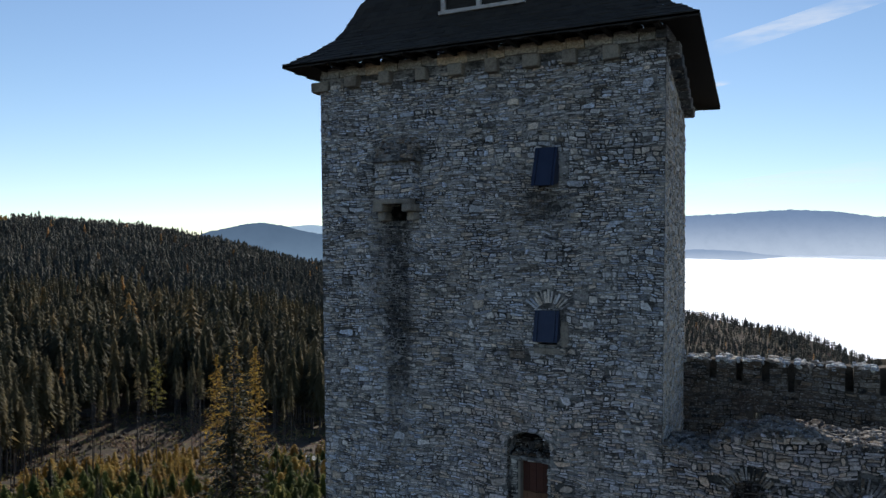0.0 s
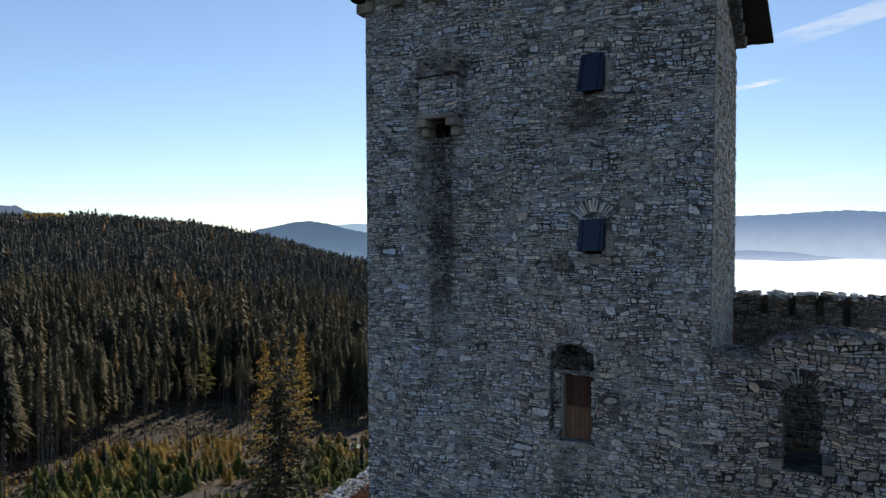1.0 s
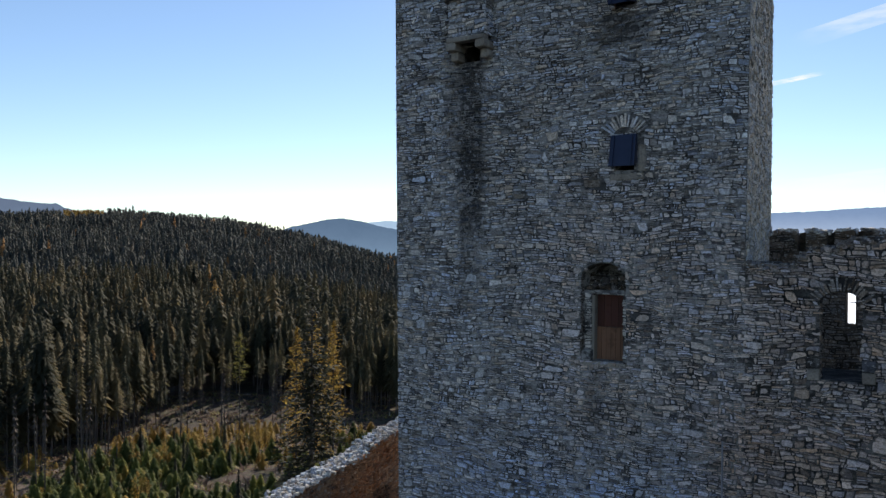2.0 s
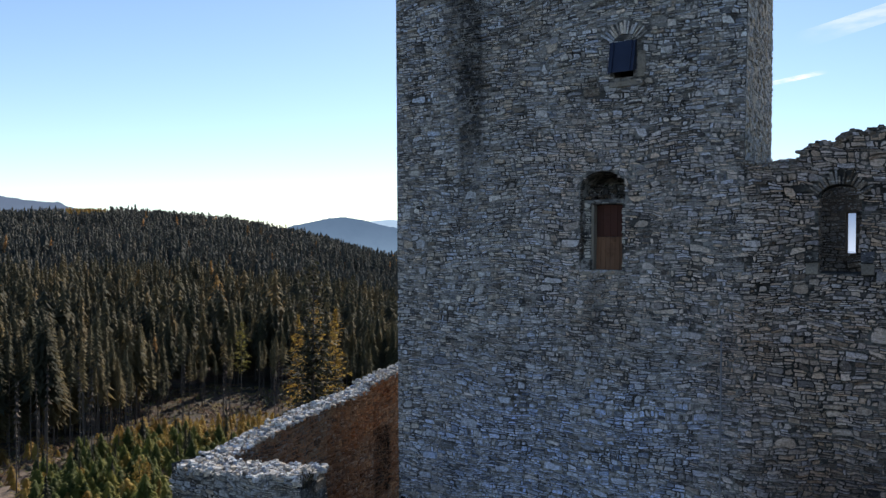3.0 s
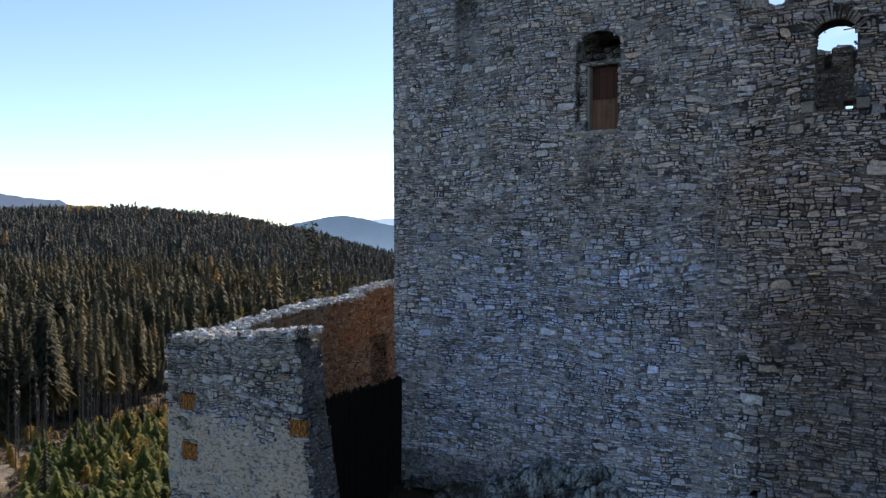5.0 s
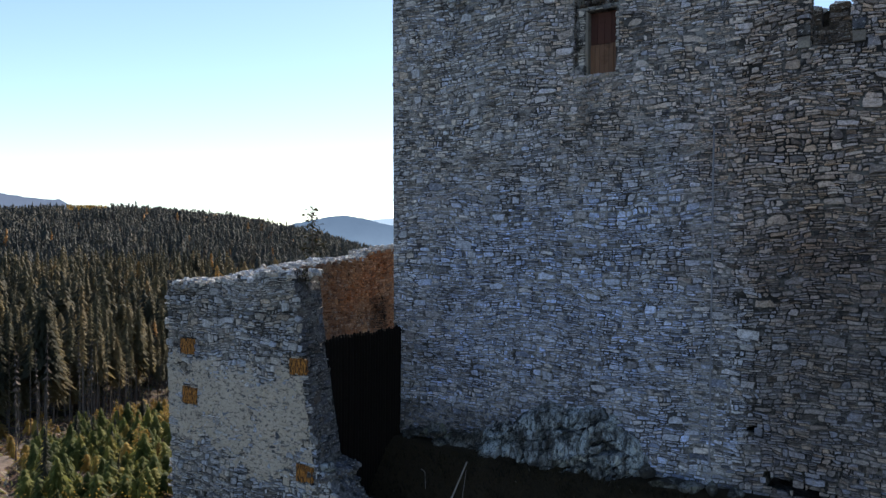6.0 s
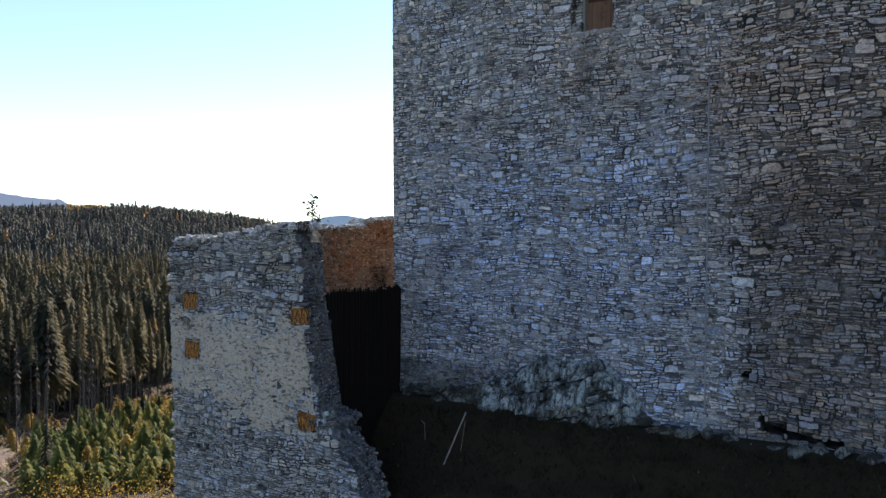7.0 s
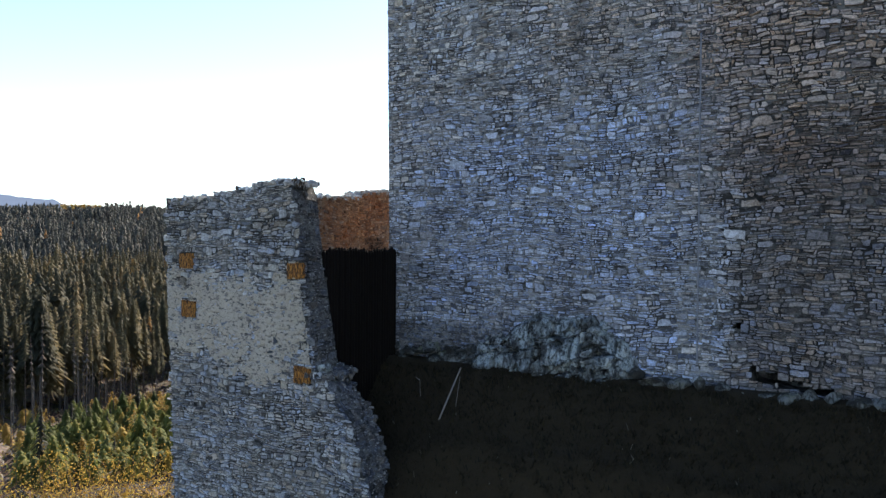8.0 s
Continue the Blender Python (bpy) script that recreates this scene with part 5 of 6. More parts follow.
def tufted(name, high, bare, spread, mat, seed, limbs, along, tuft, droop=0.3, taper=0.7, trunk=0.2, gaps=0.0, heart=0.34, woody=0):
    """A tree whose limbs carry many small loose tufts; the origin is at the foot."""
    rr = random.Random(seed)
    tree = new(name)
    bm = bmesh.new()
    knots = [Vector((0.25 * noise.noise((seed, i, 0)), 0.25 * noise.noise((0, seed, i)), high * i / 6 - (0.8 if i == 0 else 0))) for i in range(7)]
    for i in range(6):
        plain_cylinder(bm, knots[i], knots[i + 1], trunk * (1 - i / 6.3), trunk * (1 - (i + 1) / 6.3), 7)
    for i in range(woody or limbs // 6):
        f, a = rr.random(), rr.uniform(0, 6.283)
        z, l = bare * 0.5 + (high - bare * 0.5) * f, spread * (1 - f) ** taper * 0.8
        plain_cylinder(bm, (0, 0, z), (l * math.cos(a), l * math.sin(a), z - droop * l * 0.5), trunk * 0.14, trunk * 0.05, 3)
    part("trunk", bm, mat_bark, tree)
    verts, faces = [], []
    rings = 7
    for i in range(rings + 1 if heart else 0):
        f = i / rings
        reach = heart * (spread * (1 - f) ** taper * (0.5 + 0.5 * min(1, f * 5)) + 0.05)
        for k in range(7):
            q = reach * (rr.uniform(0.6, 1.25) if i < rings else 0.1)
            verts.append(Vector((q * math.cos(0.9 * k + i), q * math.sin(0.9 * k + i), bare + (high - bare) * (f * 0.97) + rr.uniform(-0.3, 0.3) * (high - bare) / rings)))
    for i in range(rings if heart else 0):
        faces += [(i * 7 + k, i * 7 + (k + 1) % 7, i * 7 + 7 + (k + 1) % 7, i * 7 + 7 + k) for k in range(7)]
    for b in range(limbs):
        f = (b + rr.random()) / limbs
        z, a = bare + (high - bare) * f, rr.uniform(0, 6.283)
        if noise.noise((math.cos(a) * 1.3 + seed, math.sin(a) * 1.3, z * 0.55)) < gaps - 0.6:
            continue
        open_top = woody and f > 0.7
        if open_top and rr.random() < 0.6:
            continue
        l = (spread * (1 - f) ** taper * (0.5 + 0.5 * min(1, f * 5)) + 0.15) * rr.choice((0.55, 0.75, 0.9, 1.0, 1.2))
        d = droop * rr.uniform(0.3, 1.5)
        for k in range(max(2, int(along * (0.35 + 0.65 * l / spread)))):
            t = (k + rr.random()) / along if f > 0.9 and not woody else 0.12 + 0.9 * rr.random() ** 0.8
            q = l * min(t, 1.05)
            p = Vector((q * math.cos(a), q * math.sin(a), z + 0.15 * q - d * q * t))
            p += Vector((rr.gauss(0, 1), rr.gauss(0, 1), rr.gauss(0, 0.5))) * tuft * (0.25 + 0.5 * t)
            u = Vector((math.cos(a) + rr.gauss(0, 0.6), math.sin(a) + rr.gauss(0, 0.6), rr.gauss(-0.15, 0.35))).normalized() * tuft * rr.uniform(0.5, 1.2) * (0.6 if open_top else 1.0)
            v = Vector((-math.sin(a) + rr.gauss(0, 0.5), math.cos(a) + rr.gauss(0, 0.5), rr.gauss(0, 0.5))).normalized() * tuft * rr.uniform(0.25, 0.55)
            o = len(verts)
            verts += [p - u, p + v, p + u, p - v]
            faces.append((o, o + 1, o + 2, o + 3))
    mesh_ob("crown", verts, faces, mat, tree)
    return tree


def tiered(seed, tiers, points, wide, bare, droop=0.4, taper=0.8, gap=0.4, lean=0.02, blunt=0.0):
    """A conifer's crown of unit height: tiers of drooping, pointed boughs joined along the stem."""
    rr = random.Random(seed)
    verts, faces = [], []
    last = None
    for t in range(tiers):
        f = t / tiers
        z = bare + (1 - bare) * f ** 0.93
        step = (1 - bare) / tiers
        reach = wide * ((1 - f) ** taper * (0.62 + 0.38 * min(1, f * 6)) + blunt * (f > 0.5) * (1 - f)) * rr.uniform(0.78, 1.16) + 0.006
        ox, oy = lean * noise.noise((seed, z * 3, 0)), lean * noise.noise((0, seed, z * 3))
        o, turn = len(verts), rr.uniform(0, 6.283)
        verts.append((ox, oy, z + step * rr.uniform(0.9, 1.35)))
        for k in range(points):
            a = turn + 6.283 * (k + rr.uniform(-0.28, 0.28)) / points
            q = reach * rr.choice((0.6, 0.8, 0.95, 1.05, 1.2))
            verts.append((ox + q * math.cos(a), oy + q * math.sin(a), z + step * 0.25 - droop * q * rr.uniform(0.55, 1.35)))
            b = a + 3.1415 / points
            q = reach * gap * rr.uniform(0.7, 1.3)
            verts.append((ox + q * math.cos(b), oy + q * math.sin(b), z + step * 0.45 - droop * q * 0.4))
        k2 = 2 * points
        faces += [(o, o + 1 + k, o + 1 + (k + 1) % k2) for k in range(k2)]
        if last is not None:
            faces.append((last, o, o + 2))
        last = o
    return verts, faces


def fir(name, high, bare, wide, mat, seed, tiers, points, trunk=0.22, snags=14, **how):
    """A single conifer: a tapering stem with dead snags, and a tiered crown; the origin is at the foot."""
    rr = random.Random(seed)
    tree = new(name)
    bm = bmesh.new()
    knots = [Vector((0.3 * noise.noise((seed, i, 0)), 0.3 * noise.noise((0, seed, i)), high * i / 5 * 0.97 - (1.0 if i == 0 else 0))) for i in range(6)]
    knots[5].x = knots[5].y = 0.0
    for i in range(5):
        plain_cylinder(bm, knots[i], knots[i + 1], trunk * (1 - i / 5.3), trunk * (1 - (i + 1) / 5.3), 7)
    for i in range(snags):
        z, a, l = high * bare * rr.uniform(0.4, 1.05), rr.uniform(0, 6.283), rr.uniform(0.5, 1.6)
        plain_cylinder(bm, (0, 0, z), (l * math.cos(a), l * math.sin(a), z - 0.15 * l), 0.04, 0.012, 3)
    part("trunk", bm, mat_bark, tree)
    v, f = tiered(seed, tiers, points, wide, bare, **how)
    mesh_ob("crown", [(x * high, y * high, z * high) for x, y, z in v], f, mat, tree, smooth=True)
    return tree


def plant(proto, spots, rr, low=0.85, high=1.15):
    """Copies at all spots but the last, the prototype at that one."""
    for i, (x, y) in enumerate(spots):
        s = rr.uniform(low, high)
        m = Matrix.LocRotScale((x, y, land(x, y) - 0.3), Euler((rr.gauss(0, 0.012), rr.gauss(0, 0.012), rr.uniform(0, 6.28))), (s * rr.uniform(0.85, 1.15), s * rr.uniform(0.85, 1.15), s * rr.uniform(0.92, 1.1)))
        if i == len(spots) - 1:
            proto.matrix_basis = m
        else:
            copy_thing(proto, m)


def ring_spot(rr, d0, d1, r0, r1):
    p = bearing(rr.uniform(d0, d1), rr.uniform(r0, r1), 0)
    return p[0], p[1]


def edge_at(deg):
    """How far off the tall wood begins, past the clearing."""
    return piece(deg, ((-40, 252), (-30, 260), (-24, 264), (-21.5, 280), (-20, 318), (-18.5, 352), (-14, 362), (-9, 335), (-5, 300), (6, 290)))


def edge_spot(rr, d0, d1, r0, r1):
    """A place r0 to r1 metres past the edge of the wood."""
    deg = rr.uniform(d0, d1)
    p = bearing(deg, edge_at(deg) + rr.uniform(r0, r1), 0)
    return p[0], p[1]


rr = random.Random(200)
EDGE = "trees at the edge of the clearing"
spruces = [tagged(fir("spruce_tree", h, bare, wide, mat_spruce, seed, tiers, 12, 0.26, gap=0.55, droop=0.5), "tall dark green spruce at the forest edge", "tree", EDGE) for h, bare, wide, seed, tiers in ((34, 0.36, 0.15, 1, 24), (31, 0.44, 0.145, 2, 20), (36, 0.4, 0.15, 3, 24), (29, 0.24, 0.17, 4, 24))]
spots = [[], [], [], []]
for i in range(150):
    spots[i % 4].append(edge_spot(rr, -35, -21.5, -4, 26) if i < 70 else edge_spot(rr, -21.5, -3, -4, 22) if i < 130 else edge_spot(rr, -33, -23, -34, -6))
for proto, where in zip(spruces, spots):
    plant(proto, where, rr, 0.8, 1.1)
thin = tagged(fir("pine_tree", 24, 0.55, 0.075, mat_spruce, 7, 15, 8, 0.15, 10, gap=0.3, taper=0.6), "slim bare-stemmed pine standing in the clearing", "tree", EDGE)
plant(thin, [edge_spot(rr, -20.5, -5, -55, -8) for _ in range(46)], rr, 0.7, 1.1)
bare = tagged(fir("pine_tree", 29, 0.66, 0.055, mat_spruce, 8, 12, 7, 0.16, 16, gap=0.3, taper=0.6), "slim bare-stemmed pine standing in the clearing", "tree", EDGE)
plant(bare, [ring_spot(rr, -31, -22, 196, 252) for _ in range(18)] + [ring_spot(rr, -20, -5, 230, 300) for _ in range(7)], rr, 0.7, 1.1)


def stand(tree, deg, r, top, high, turn):
    """Puts a tree so that it ends at the given height."""
    x, y, _z = bearing(deg, r, 0)
    s = (top - land(x, y)) / high
    tree.matrix_basis = Matrix.LocRotScale((x, y, land(x, y) - 0.3), Euler((0, 0, turn)), (s, s, s))


LARCHES = "golden larches"
larch = tagged(tufted("larch_tree", 29, 6, 3.7, mat_larch, 11, 260, 11, 0.42, 0.15, 0.75, 0.2, 0.3, 0), "golden autumn larch tree", "tree", LARCHES)
stand(larch, -9.3, 176, -1.0, 29, 0.4)
stand(copy_thing(larch, Matrix()), -10.6, 186, -5.4, 29, 2.4)
stand(copy_thing(larch, Matrix()), -7.9, 190, -4.4, 29, 4.0)
green_larch = tagged(tufted("larch_tree", 32, 18, 3.3, mat_half, 13, 130, 9, 0.42, 0.1, 0.45, 0.16, 0.3, 0), "tall larch still half green on a long bare stem", "tree", LARCHES)
stand(green_larch, -14.7, 224, -10.6, 32, 1.0)
dead = tagged(fir("dead_tree", 24, 0.5, 0.03, mat_bark, 14, 9, 5, 0.13, 40, gap=0.1, droop=0.2), "dead grey leafless tree stem with short twigs", "tree", "dead trees in the clearing")
plant(dead, [ring_spot(rr, -33, -24, 150, 205) for _ in range(9)] + [ring_spot(rr, -22, -6, 200, 300) for _ in range(9)], rr, 0.6, 1.1)
small_larch = tagged(tufted("larch_tree", 5.5, 0.3, 1.5, mat_larch, 12, 80, 6, 0.26, 0.0, 0.55, 0.07, 0.2, 0), "small golden larch among young trees", "tree", LARCHES)
plant(small_larch, [ring_spot(rr, -28, -20, 140, 236) for _ in range(16)] + [ring_spot(rr, -20, -4, 190, 250) for _ in range(40)], rr, 0.5, 1.2)
tall = tagged(tufted("pine_tree", 32.0, 3, 4.4, mat_pine, 15, 430, 18, 0.46, 0.15, 0.62, 0.42, 0.12, 0, 110), "tall ragged dark pine with open branches below the castle", "tree")
tall.matrix_basis = Matrix.LocRotScale((-41.0, 41.3, 9.9 - 32.0), None, (1, 1, 1))
young = [tagged(fir("young_spruce", h, 0.04, wide, mat_young, seed, 15, 13, 0.07, 0, gap=0.5, droop=0.55, taper=0.55), "young bushy yellow-green spruce in the plantation", "tree", "young trees of the plantation") for h, wide, seed in ((4.6, 0.4, 21), (3.6, 0.48, 22), (5.8, 0.36, 23))]


def young_spot(rr):
    """A place in the plantation, below the track."""
    while True:
        deg, r = rr.uniform(-28.6, -2), math.sqrt(rr.uniform(96 ** 2, 232 ** 2))
        x, y, _z = bearing(deg, r, 0)
        far = piece(deg, ((-29, 150), (-27.5, 192), (-23, 214), (-20, 224), (-10, 222), (-2, 225)))
        if r < far + 14 * noise.noise((x / 22, y / 22, 4)) and noise.noise((x / 16, y / 16, 7)) < (0.4 if deg < -18 else -0.08):
            return x, y


spots = [[], [], []]
for i in range(285):
    spots[i % 3].append(young_spot(rr))
for proto, where in zip(young, spots):
    plant(proto, where, rr, 0.6, 1.2)
dark_young = tagged(fir("young_spruce", 8.5, 0.04, 0.2, mat_pine, 25, 18, 9, 0.1, 0, gap=0.4), "young dark spruce among yellow-green ones", "tree", "young trees of the plantation")
plant(dark_young, [young_spot(rr) for _ in range(26)], rr, 0.5, 1.1)


def bush(name, at, size, mat, seed, label):
    rr = random.Random(seed)
    b = new(name)
    bm = bmesh.new()
    tips = []
    for _ in range(22):
        a, s = rr.uniform(0, 6.28), rr.uniform(0.3, 1.0)
        tip = Vector((math.cos(a) * s * size * 0.42, math.sin(a) * s * size * 0.42, size * rr.uniform(0.6, 1.15)))
        mid = tip * 0.5 + Vector((0, 0, size * 0.12))
        plain_cylinder(bm, (0, 0, -0.5), mid, 0.035, 0.022, 5), plain_cylinder(bm, mid, tip, 0.022, 0.008, 5)
        tips += [(mid, tip)]
        for _k in range(3):
            twig = mid.lerp(tip, rr.uniform(0.2, 0.9))
            plain_cylinder(bm, twig, twig + Vector((rr.gauss(0, 0.35), rr.gauss(0, 0.35), rr.uniform(0.2, 0.9))), 0.012, 0.005, 3)
    part("branchwork", bm, mat_bark, b)
    verts, faces = [], []
    for _ in range(3000):
        m, t = rr.choice(tips)
        p = m.lerp(t, rr.uniform(0.1, 1.1)) + Vector([rr.gauss(0, size * 0.07) for _ in range(3)])
        u, v = Vector([rr.gauss(0, 1) for _ in range(3)]).normalized() * 0.06, Vector([rr.gauss(0, 1) for _ in range(3)]).normalized() * 0.045
        o = len(verts)
        verts += [p - u, p + v, p + u, p - v]
        faces.append((o, o + 1, o + 2, o + 3))
    mesh_ob("foliage", verts, faces, mat, b)
    b.location = at
    return tagged(b, label, "bush", "bushes below the ruin")


for i, (deg, r, size) in enumerate(((-26.5, 40, 4.2), (-24, 42, 4.6), (-22.3, 41, 3.6), (-28.5, 45, 4.0), (-21, 44, 3.4), (-25.2, 47, 4.4))):
    x, y, z = bearing(deg, r, 0)
    bush("bush", (x, y, land(x, y)), max(size, -9.5 + 0.6 * math.sin(i * 2.3) - land(x, y)), mat_bush, 300 + i, "yellowing bush with bare twigs below the ruin")

# ---- the far forest, one sheet of many small trees ----


def kinds_of(seed, tiers, points, wide, bare, **how):
    made = []
    for i in range(6):
        v, f = tiered(seed + i, tiers, points, wide * (0.85, 1.0, 1.15)[i % 3], bare * (0.8, 1.0, 1.2)[i // 2], **how)
        made.append((np.array(v), np.array(f)))
    return made


near_kinds = kinds_of(420, 13, 9, 0.195, 0.3, gap=0.62, droop=0.55)
edge_kinds = kinds_of(430, 9, 7, 0.19, 0.26, gap=0.62, droop=0.6)
mid_kinds = kinds_of(400, 5, 5, 0.23, 0.2, gap=0.62, droop=0.7)
far_kinds = kinds_of(410, 3, 4, 0.27, 0.16, gap=0.66, droop=0.8)
bushy_kinds = kinds_of(440, 7, 10, 0.46, 0.04, gap=0.5, droop=0.5, taper=0.5)
stem = (np.array([(0.006 * s * math.cos(2.1 * k), 0.006 * s * math.sin(2.1 * k), z) for s, z in ((1.0, -0.02), (0.5, 0.6)) for k in range(3)]), np.array([(0, 1, 4), (0, 4, 3), (1, 2, 5), (1, 5, 4), (2, 0, 3), (2, 3, 5)]))
rr = random.Random(401)
spots = []
for d0, d1, r0, r1, each, kinds in ((-37, 3, 205, 430, 62, near_kinds), (-37, 3, 430, 760, 66, edge_kinds), (-37, 3, 760, 1400, 100, mid_kinds), (-37, 3, 1400, 2420, 140, far_kinds), (20, 41, 720, 1500, 90, far_kinds), (20, 41, 420, 720, 75, mid_kinds)):
    count = int(radians(d1 - d0) / 2 * (r1 * r1 - r0 * r0) / each)
    for _ in range(count):
        deg, r = rr.uniform(d0, d1), math.sqrt(rr.uniform(r0 * r0, r1 * r1))
        x, y, _z = bearing(deg, r, 0)
        if noise.noise((x / 60, y / 60, 9)) > 0.5 or (-26.6 < deg < -23.7 and r > 1990) or (deg < 5 and r < edge_at(deg) + 14):
            continue
        old = 1 + 0.3 * noise.noise((x / 75, y / 75, 2))
        spots.append((x, y, land(x, y) - 1, rr.gauss(28, 5.0) * min(max(old, 0.6), 1.3) * (0.42 if deg > 5 else 1.0 if r < 600 else 0.85), kinds))
grove = []
for _ in range(700):
    x, y, _z = bearing(rr.uniform(-26.4, -23.9), rr.uniform(2040, 2415), 0)
    grove.append((x, y, land(x, y) - 1, rr.uniform(20, 30), mid_kinds))


def woods(name, spots, mat):
    """Many small trees as one mesh."""
    all_v, all_f, base = [], [], 0
    for i, (x, y, z, h, kinds) in enumerate(spots):
        v, f = kinds[rr.randrange(len(kinds))]
        a = rr.uniform(0, 6.28)
        c, s, w = math.cos(a) * h, math.sin(a) * h, rr.uniform(0.75, 1.25)
        all_v.append(np.stack(((v[:, 0] * c - v[:, 1] * s) * w + x, (v[:, 0] * s + v[:, 1] * c) * w + y, v[:, 2] * h + z), 1))
        all_f.append(f + base)
        base += len(v)
    fv, ff = np.concatenate(all_v), np.concatenate(all_f)
    me = bpy.data.meshes.new(name)
    me.vertices.add(len(fv))
    me.vertices.foreach_set("co", fv.ravel())
    me.loops.add(ff.size)
    me.loops.foreach_set("vertex_index", ff.ravel())
    me.polygons.add(len(ff))
    me.polygons.foreach_set("loop_start", np.arange(0, ff.size, 3))
    me.update(calc_edges=True)
    me.shade_smooth()
    me.materials.append(mat)
    return new(name, me)


near_set = [p for p in spots if p[4] is near_kinds or p[4] is edge_kinds]
far_set = [p for p in spots if p[4] is not near_kinds and p[4] is not edge_kinds]
tagged(woods("forest", near_set, mat_forest), "tall spruce wood behind the clearing", "forest", kind="stuff")
tagged(woods("forest_stems", [(x, y, z, h, [stem]) for x, y, z, h, k in near_set if k is near_kinds], mat_bark), "grey bare stems of the spruce wood", "forest", kind="stuff")
tagged(woods("hill_forest", far_set, mat_far), "dark spruce forest covering the hills with autumn larches", "forest", kind="stuff")
growth = []
for i in range(1000):
    x, y = young_spot(rr)
    growth.append((x, y, land(x, y) - 0.3, rr.uniform(1.6, 4.2), bushy_kinds))
tagged(woods("young_growth", growth, mat_young), "low young growth filling the plantation", "undergrowth", kind="stuff")
gold = []
for i in range(330):
    x, y = ring_spot(rr, -31, -20, 130, 225) if i < 40 else ring_spot(rr, -23, -12, 188, 262) if i < 230 else ring_spot(rr, -14, -2, 175, 250)
    gold.append((x, y, land(x, y) - 0.3, rr.uniform(1.5, 5.0), bushy_kinds))
tagged(woods("gold_shrubs", gold, mat_larch), "golden shrubs scattered over the clearing", "shrubs", kind="stuff")
tagged(woods("larch_grove", grove, mat_larch), "golden larch grove on the crest of the hill", "forest", kind="stuff")

slash_kinds = kinds_of(460, 3, 8, 1.1, 0.0, gap=0.6, droop=0.25, taper=0.5)
slash = []
for i in range(620):
    x, y = ring_spot(rr, -32, -20, 170, 240) if i < 150 else ring_spot(rr, -23, -3, 220, 352)
    slash.append((x, y, land(x, y) - 0.1, rr.uniform(0.5, 1.5), slash_kinds))
tagged(woods("slash_heaps", slash, mat_slash), "dark heaps of cut branches on the clearing", "brushwood", kind="stuff")

# ---- brushwood and low growth over the clearing ----
rr = random.Random(500)
verts, faces = [], []
for _ in range(30000):
    deg, r = rr.uniform(-34, 1), math.sqrt(rr.uniform(80 ** 2, 365 ** 2))
    x, y, _z = bearing(deg, r, 0)
    if noise.noise((x / 14, y / 14, 3)) < -0.12:
        continue
    z, s = land(x, y), rr.choice((0.5, 0.7, 0.9, 1.3, 2.1))
    for b in range(5):
        a, l = rr.uniform(0, 6.283), s * rr.uniform(0.5, 1.3)
        up = l * rr.uniform(0.05, 0.6)
        o, w = len(verts), 0.16 * l
        verts += [(x - w * math.sin(a), y + w * math.cos(a), z - 0.05), (x + w * math.sin(a), y - w * math.cos(a), z - 0.05), (x + l * math.cos(a), y + l * math.sin(a), z + up)]
        faces.append((o, o + 1, o + 2))
tagged(mesh_ob("brushwood", verts, faces, mat_brush), "brown brushwood and low growth on the clearing", "brushwood", kind="stuff")

# ---- the forest track and a heap of pale gravel ----
TRACK = ((-31.5, 118), (-30.6, 140), (-29.9, 160), (-29.2, 182), (-28.4, 200), (-26.6, 214), (-24.0, 222), (-21.0, 236))
pts = []
for (a, r), (b, q) in zip(TRACK, TRACK[1:]):
    pts += [bearing(a + (b - a) * k / 8, r + (q - r) * k / 8, 0) for k in range(8)]
verts, faces = [], []
for i, (x, y, _z) in enumerate(pts):
    nx, ny = pts[min(i + 1, len(pts) - 1)][0] - pts[max(i - 1, 0)][0], pts[min(i + 1, len(pts) - 1)][1] - pts[max(i - 1, 0)][1]
    l = math.hypot(nx, ny)
    for k in range(5):
        w = (k / 4 - 0.5) * (4.6 + 1.4 * noise.noise((i * 0.4, k, 0)))
        px, py = x - ny / l * w, y + nx / l * w
        verts.append((px, py, land(px, py) + 0.4 + 0.06 * noise.noise((px, py, 0)) - (0.45 if k in (0, 4) else 0)))
for i in range(len(pts) - 1):
    faces += [(i * 5 + k, i * 5 + k + 1, i * 5 + k + 6, i * 5 + k + 5) for k in range(4)]
tagged(mesh_ob("forest_track", verts, faces, mat_track, smooth=True), "sandy forest track curving past the plantation", "track", kind="structure")
HEAP = bearing(-4.1, 226, 0)
heap = slab_pile("gravel_heap", 300, lambda r: (lambda a, q: (HEAP[0] + q * 7.5 * math.cos(a), HEAP[1] + q * 6 * math.sin(a), land(HEAP[0], HEAP[1]) + 2.6 * (1 - q)))(r.uniform(0, 6.28), r.random() ** 0.6), mat_gravel, None, 520, (0.8, 1.8))
tagged(heap, "heap of pale gravel beside the trees", "gravel", kind="stuff")

# ---- thin clouds, far off ----

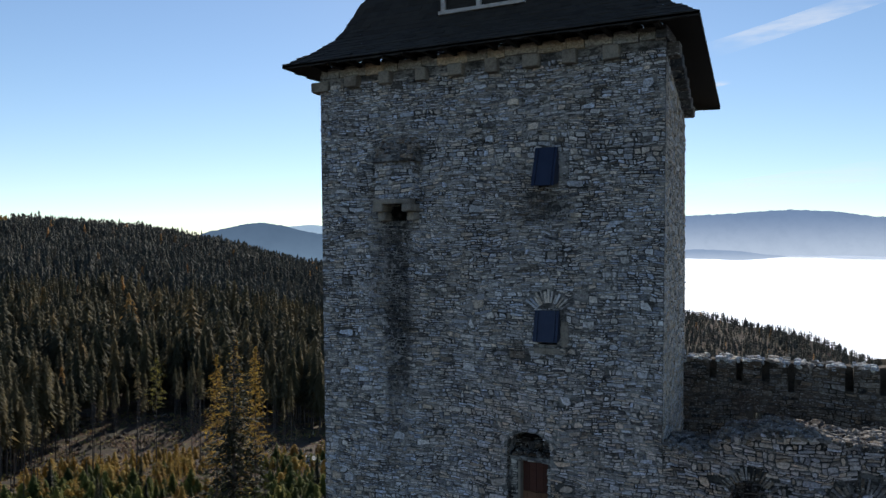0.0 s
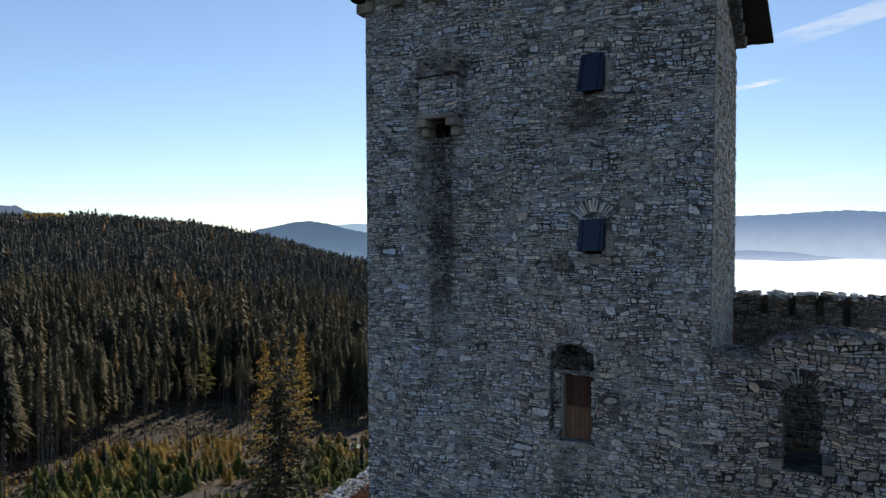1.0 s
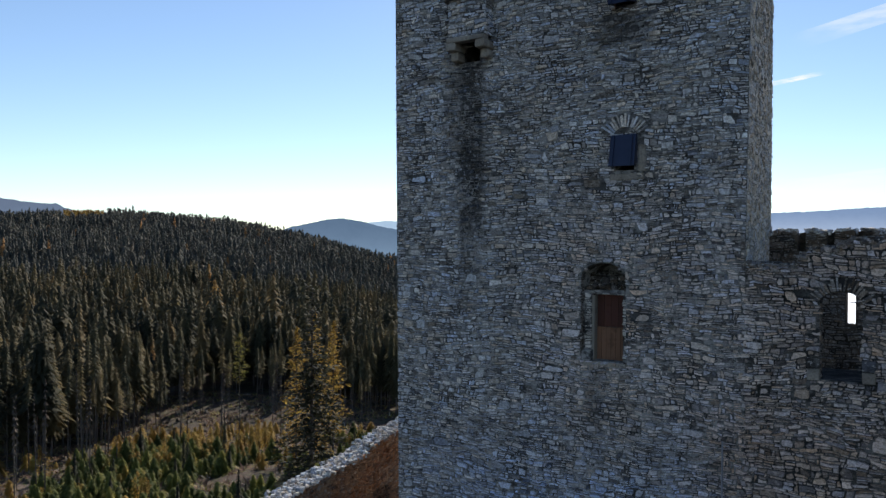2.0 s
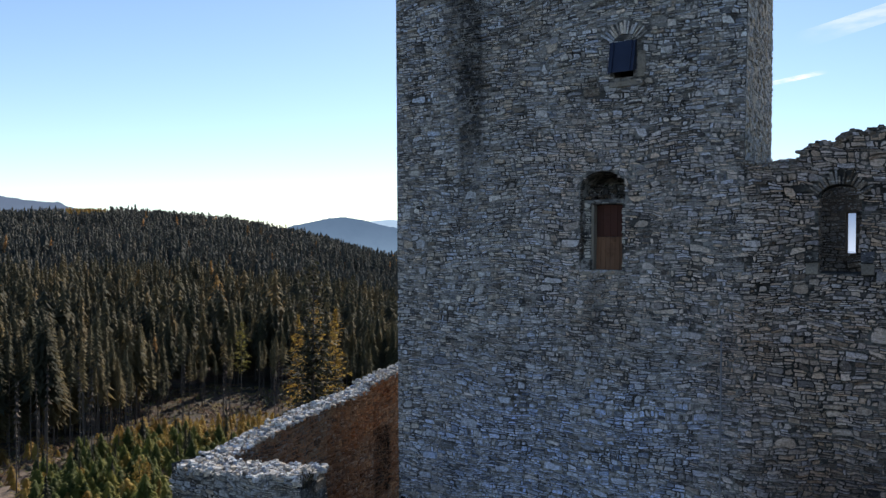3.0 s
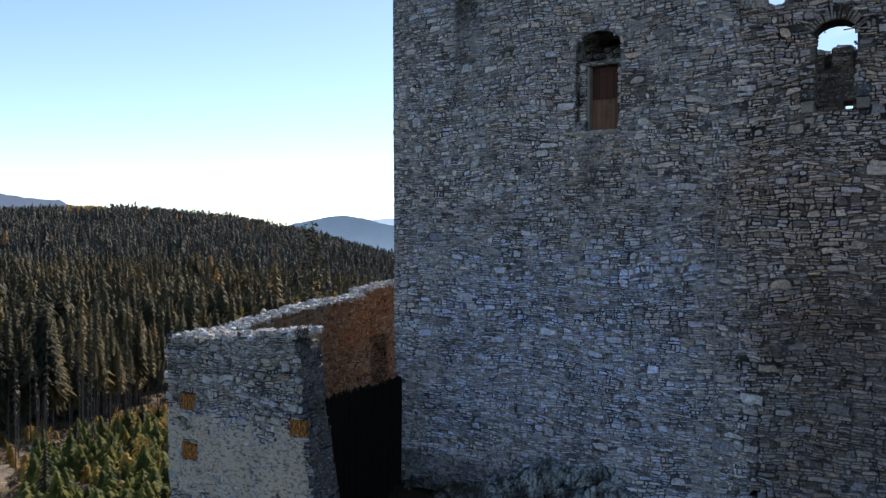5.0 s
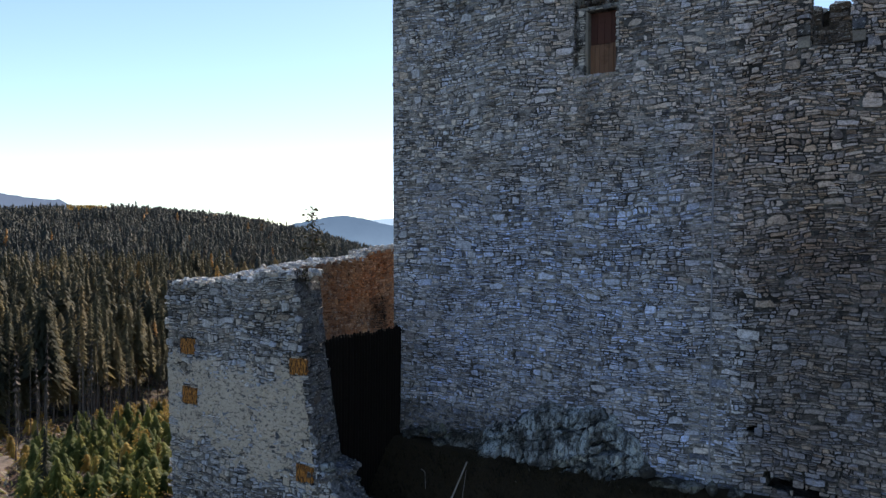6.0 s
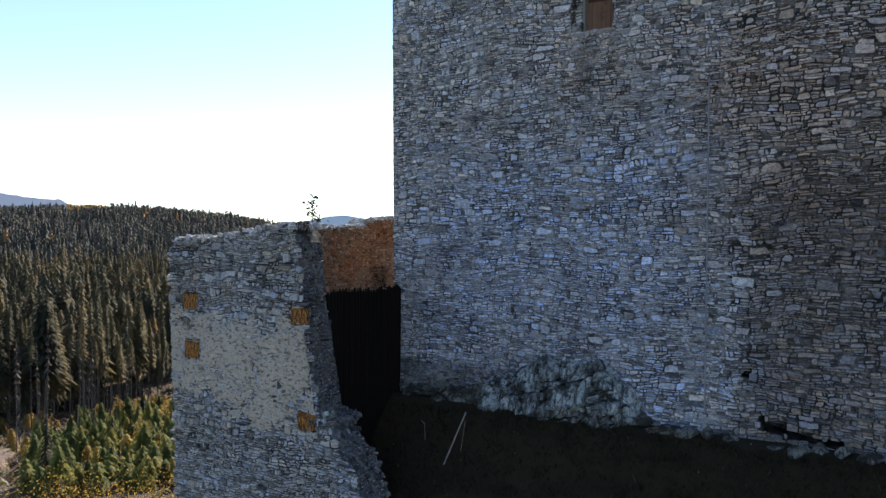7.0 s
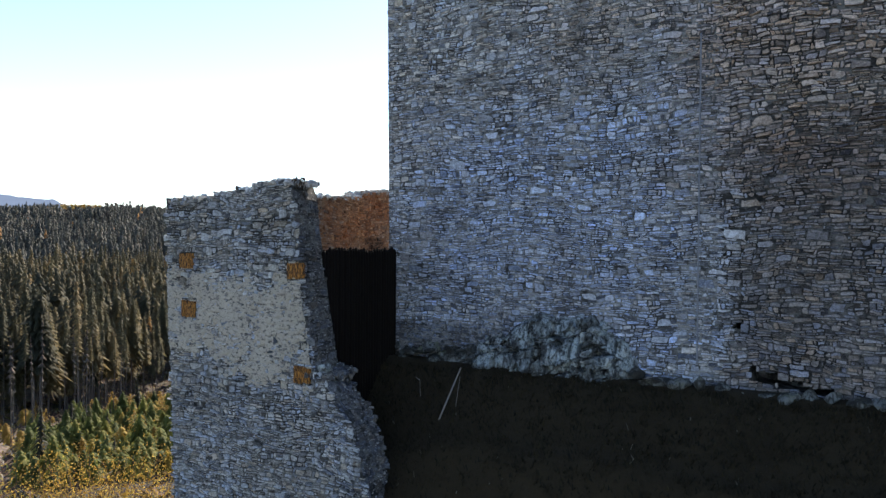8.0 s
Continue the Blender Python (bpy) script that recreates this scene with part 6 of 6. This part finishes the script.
def cloud_material(dense):
    n = Nodes("thin_cloud")
    co = n.node("ShaderNodeTexCoord").outputs["Generated"]
    gx, gy, gz = n.node("ShaderNodeSeparateXYZ", Vector=co).outputs
    fade = n.math("MULTIPLY", n.math("MULTIPLY", n.span(gx, 0.0, 0.3), n.span(gx, 0.75, 1.0, 1.0, 0.0)), n.math("MULTIPLY", n.span(gz, 0.0, 0.5), n.span(gz, 0.5, 1.0, 1.0, 0.0)))
    wisp = n.span(n.noise(3.5, 6, 0.6, at=co, stretch=(1, 1, 2)), 0.2, 0.75)
    mixer = n.node("ShaderNodeMixShader")
    n.put(mixer, 0, n.math("MULTIPLY", n.math("MULTIPLY", fade, wisp), dense))
    n.put(mixer, 1, n.node("ShaderNodeBsdfTransparent").outputs[0])
    # the cloud's sunlit white is emitted by the sheet itself
    n.put(mixer, 2, n.node("ShaderNodeEmission", Color=(0.95, 0.97, 1.0, 1), Strength=0.95).outputs[0])
    n.put(n.tree.nodes["Material Output"], 0, mixer.outputs[0])
    return n.mat


for label, d0, h0, d1, h1, thick, dense in (("thin streak of cirrus cloud in a blue sky", 24.3, 13.7, 37.5, 16.7, 1.2, 0.5), ("short white vapour trail in a blue sky", 22.6, 11.1, 27.0, 11.8, 0.32, 1.0), ("low veil of pale cloud over the fog", 22.0, 3.6, 40.0, 5.6, 1.6, 0.42)):
    dist = 4700
    verts, faces = [], []
    for i in range(13):
        t = i / 12
        deg, high = d0 + (d1 - d0) * t, h0 + (h1 - h0) * t
        for side in (-1, 0, 1):
            e = radians(high + side * thick * 0.5)
            verts.append(bearing(deg, dist * math.cos(e), 12 + dist * math.sin(e) + 0.0 * side))
    for i in range(12):
        faces += [(i * 3 + k, i * 3 + 3 + k, i * 3 + 4 + k, i * 3 + 1 + k) for k in range(2)]
    cloud = tagged(mesh_ob("cloud", verts, faces, cloud_material(dense), smooth=True), label, "cloud", kind="structure")
    cloud.visible_shadow = False

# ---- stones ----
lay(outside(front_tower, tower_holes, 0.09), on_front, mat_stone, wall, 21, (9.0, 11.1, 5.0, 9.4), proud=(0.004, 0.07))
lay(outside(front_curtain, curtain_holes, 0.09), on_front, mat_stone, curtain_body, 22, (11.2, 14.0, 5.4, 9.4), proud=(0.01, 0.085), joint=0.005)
lay(masonry(0.05, DEEP, 12.0, 24.4, 0.15, 0.4, 3), on_right, mat_side, wall, 23, proud=(0.006, 0.03), joint=0.001, edge=0.01)
lay(inner_stones, lambda u, v, d: (u, 10.2 - d, v), mat_inner, inner_body, 24)
lay(ruin_stones, on_ruin_front, mat_ruin, ruin_front, 25, (-2.4, 1.2, 2.4, 5.2))
# the broken end is laid in the stone with painted shade
lay(masonry(0.0, 1.48, -4.6, 4.7, 0.15, 0.3, 12), on_ruin_end, mat_core_shade, ruin_front, 26)
lay(back_stones, on_back, mat_red, long_body, 27)
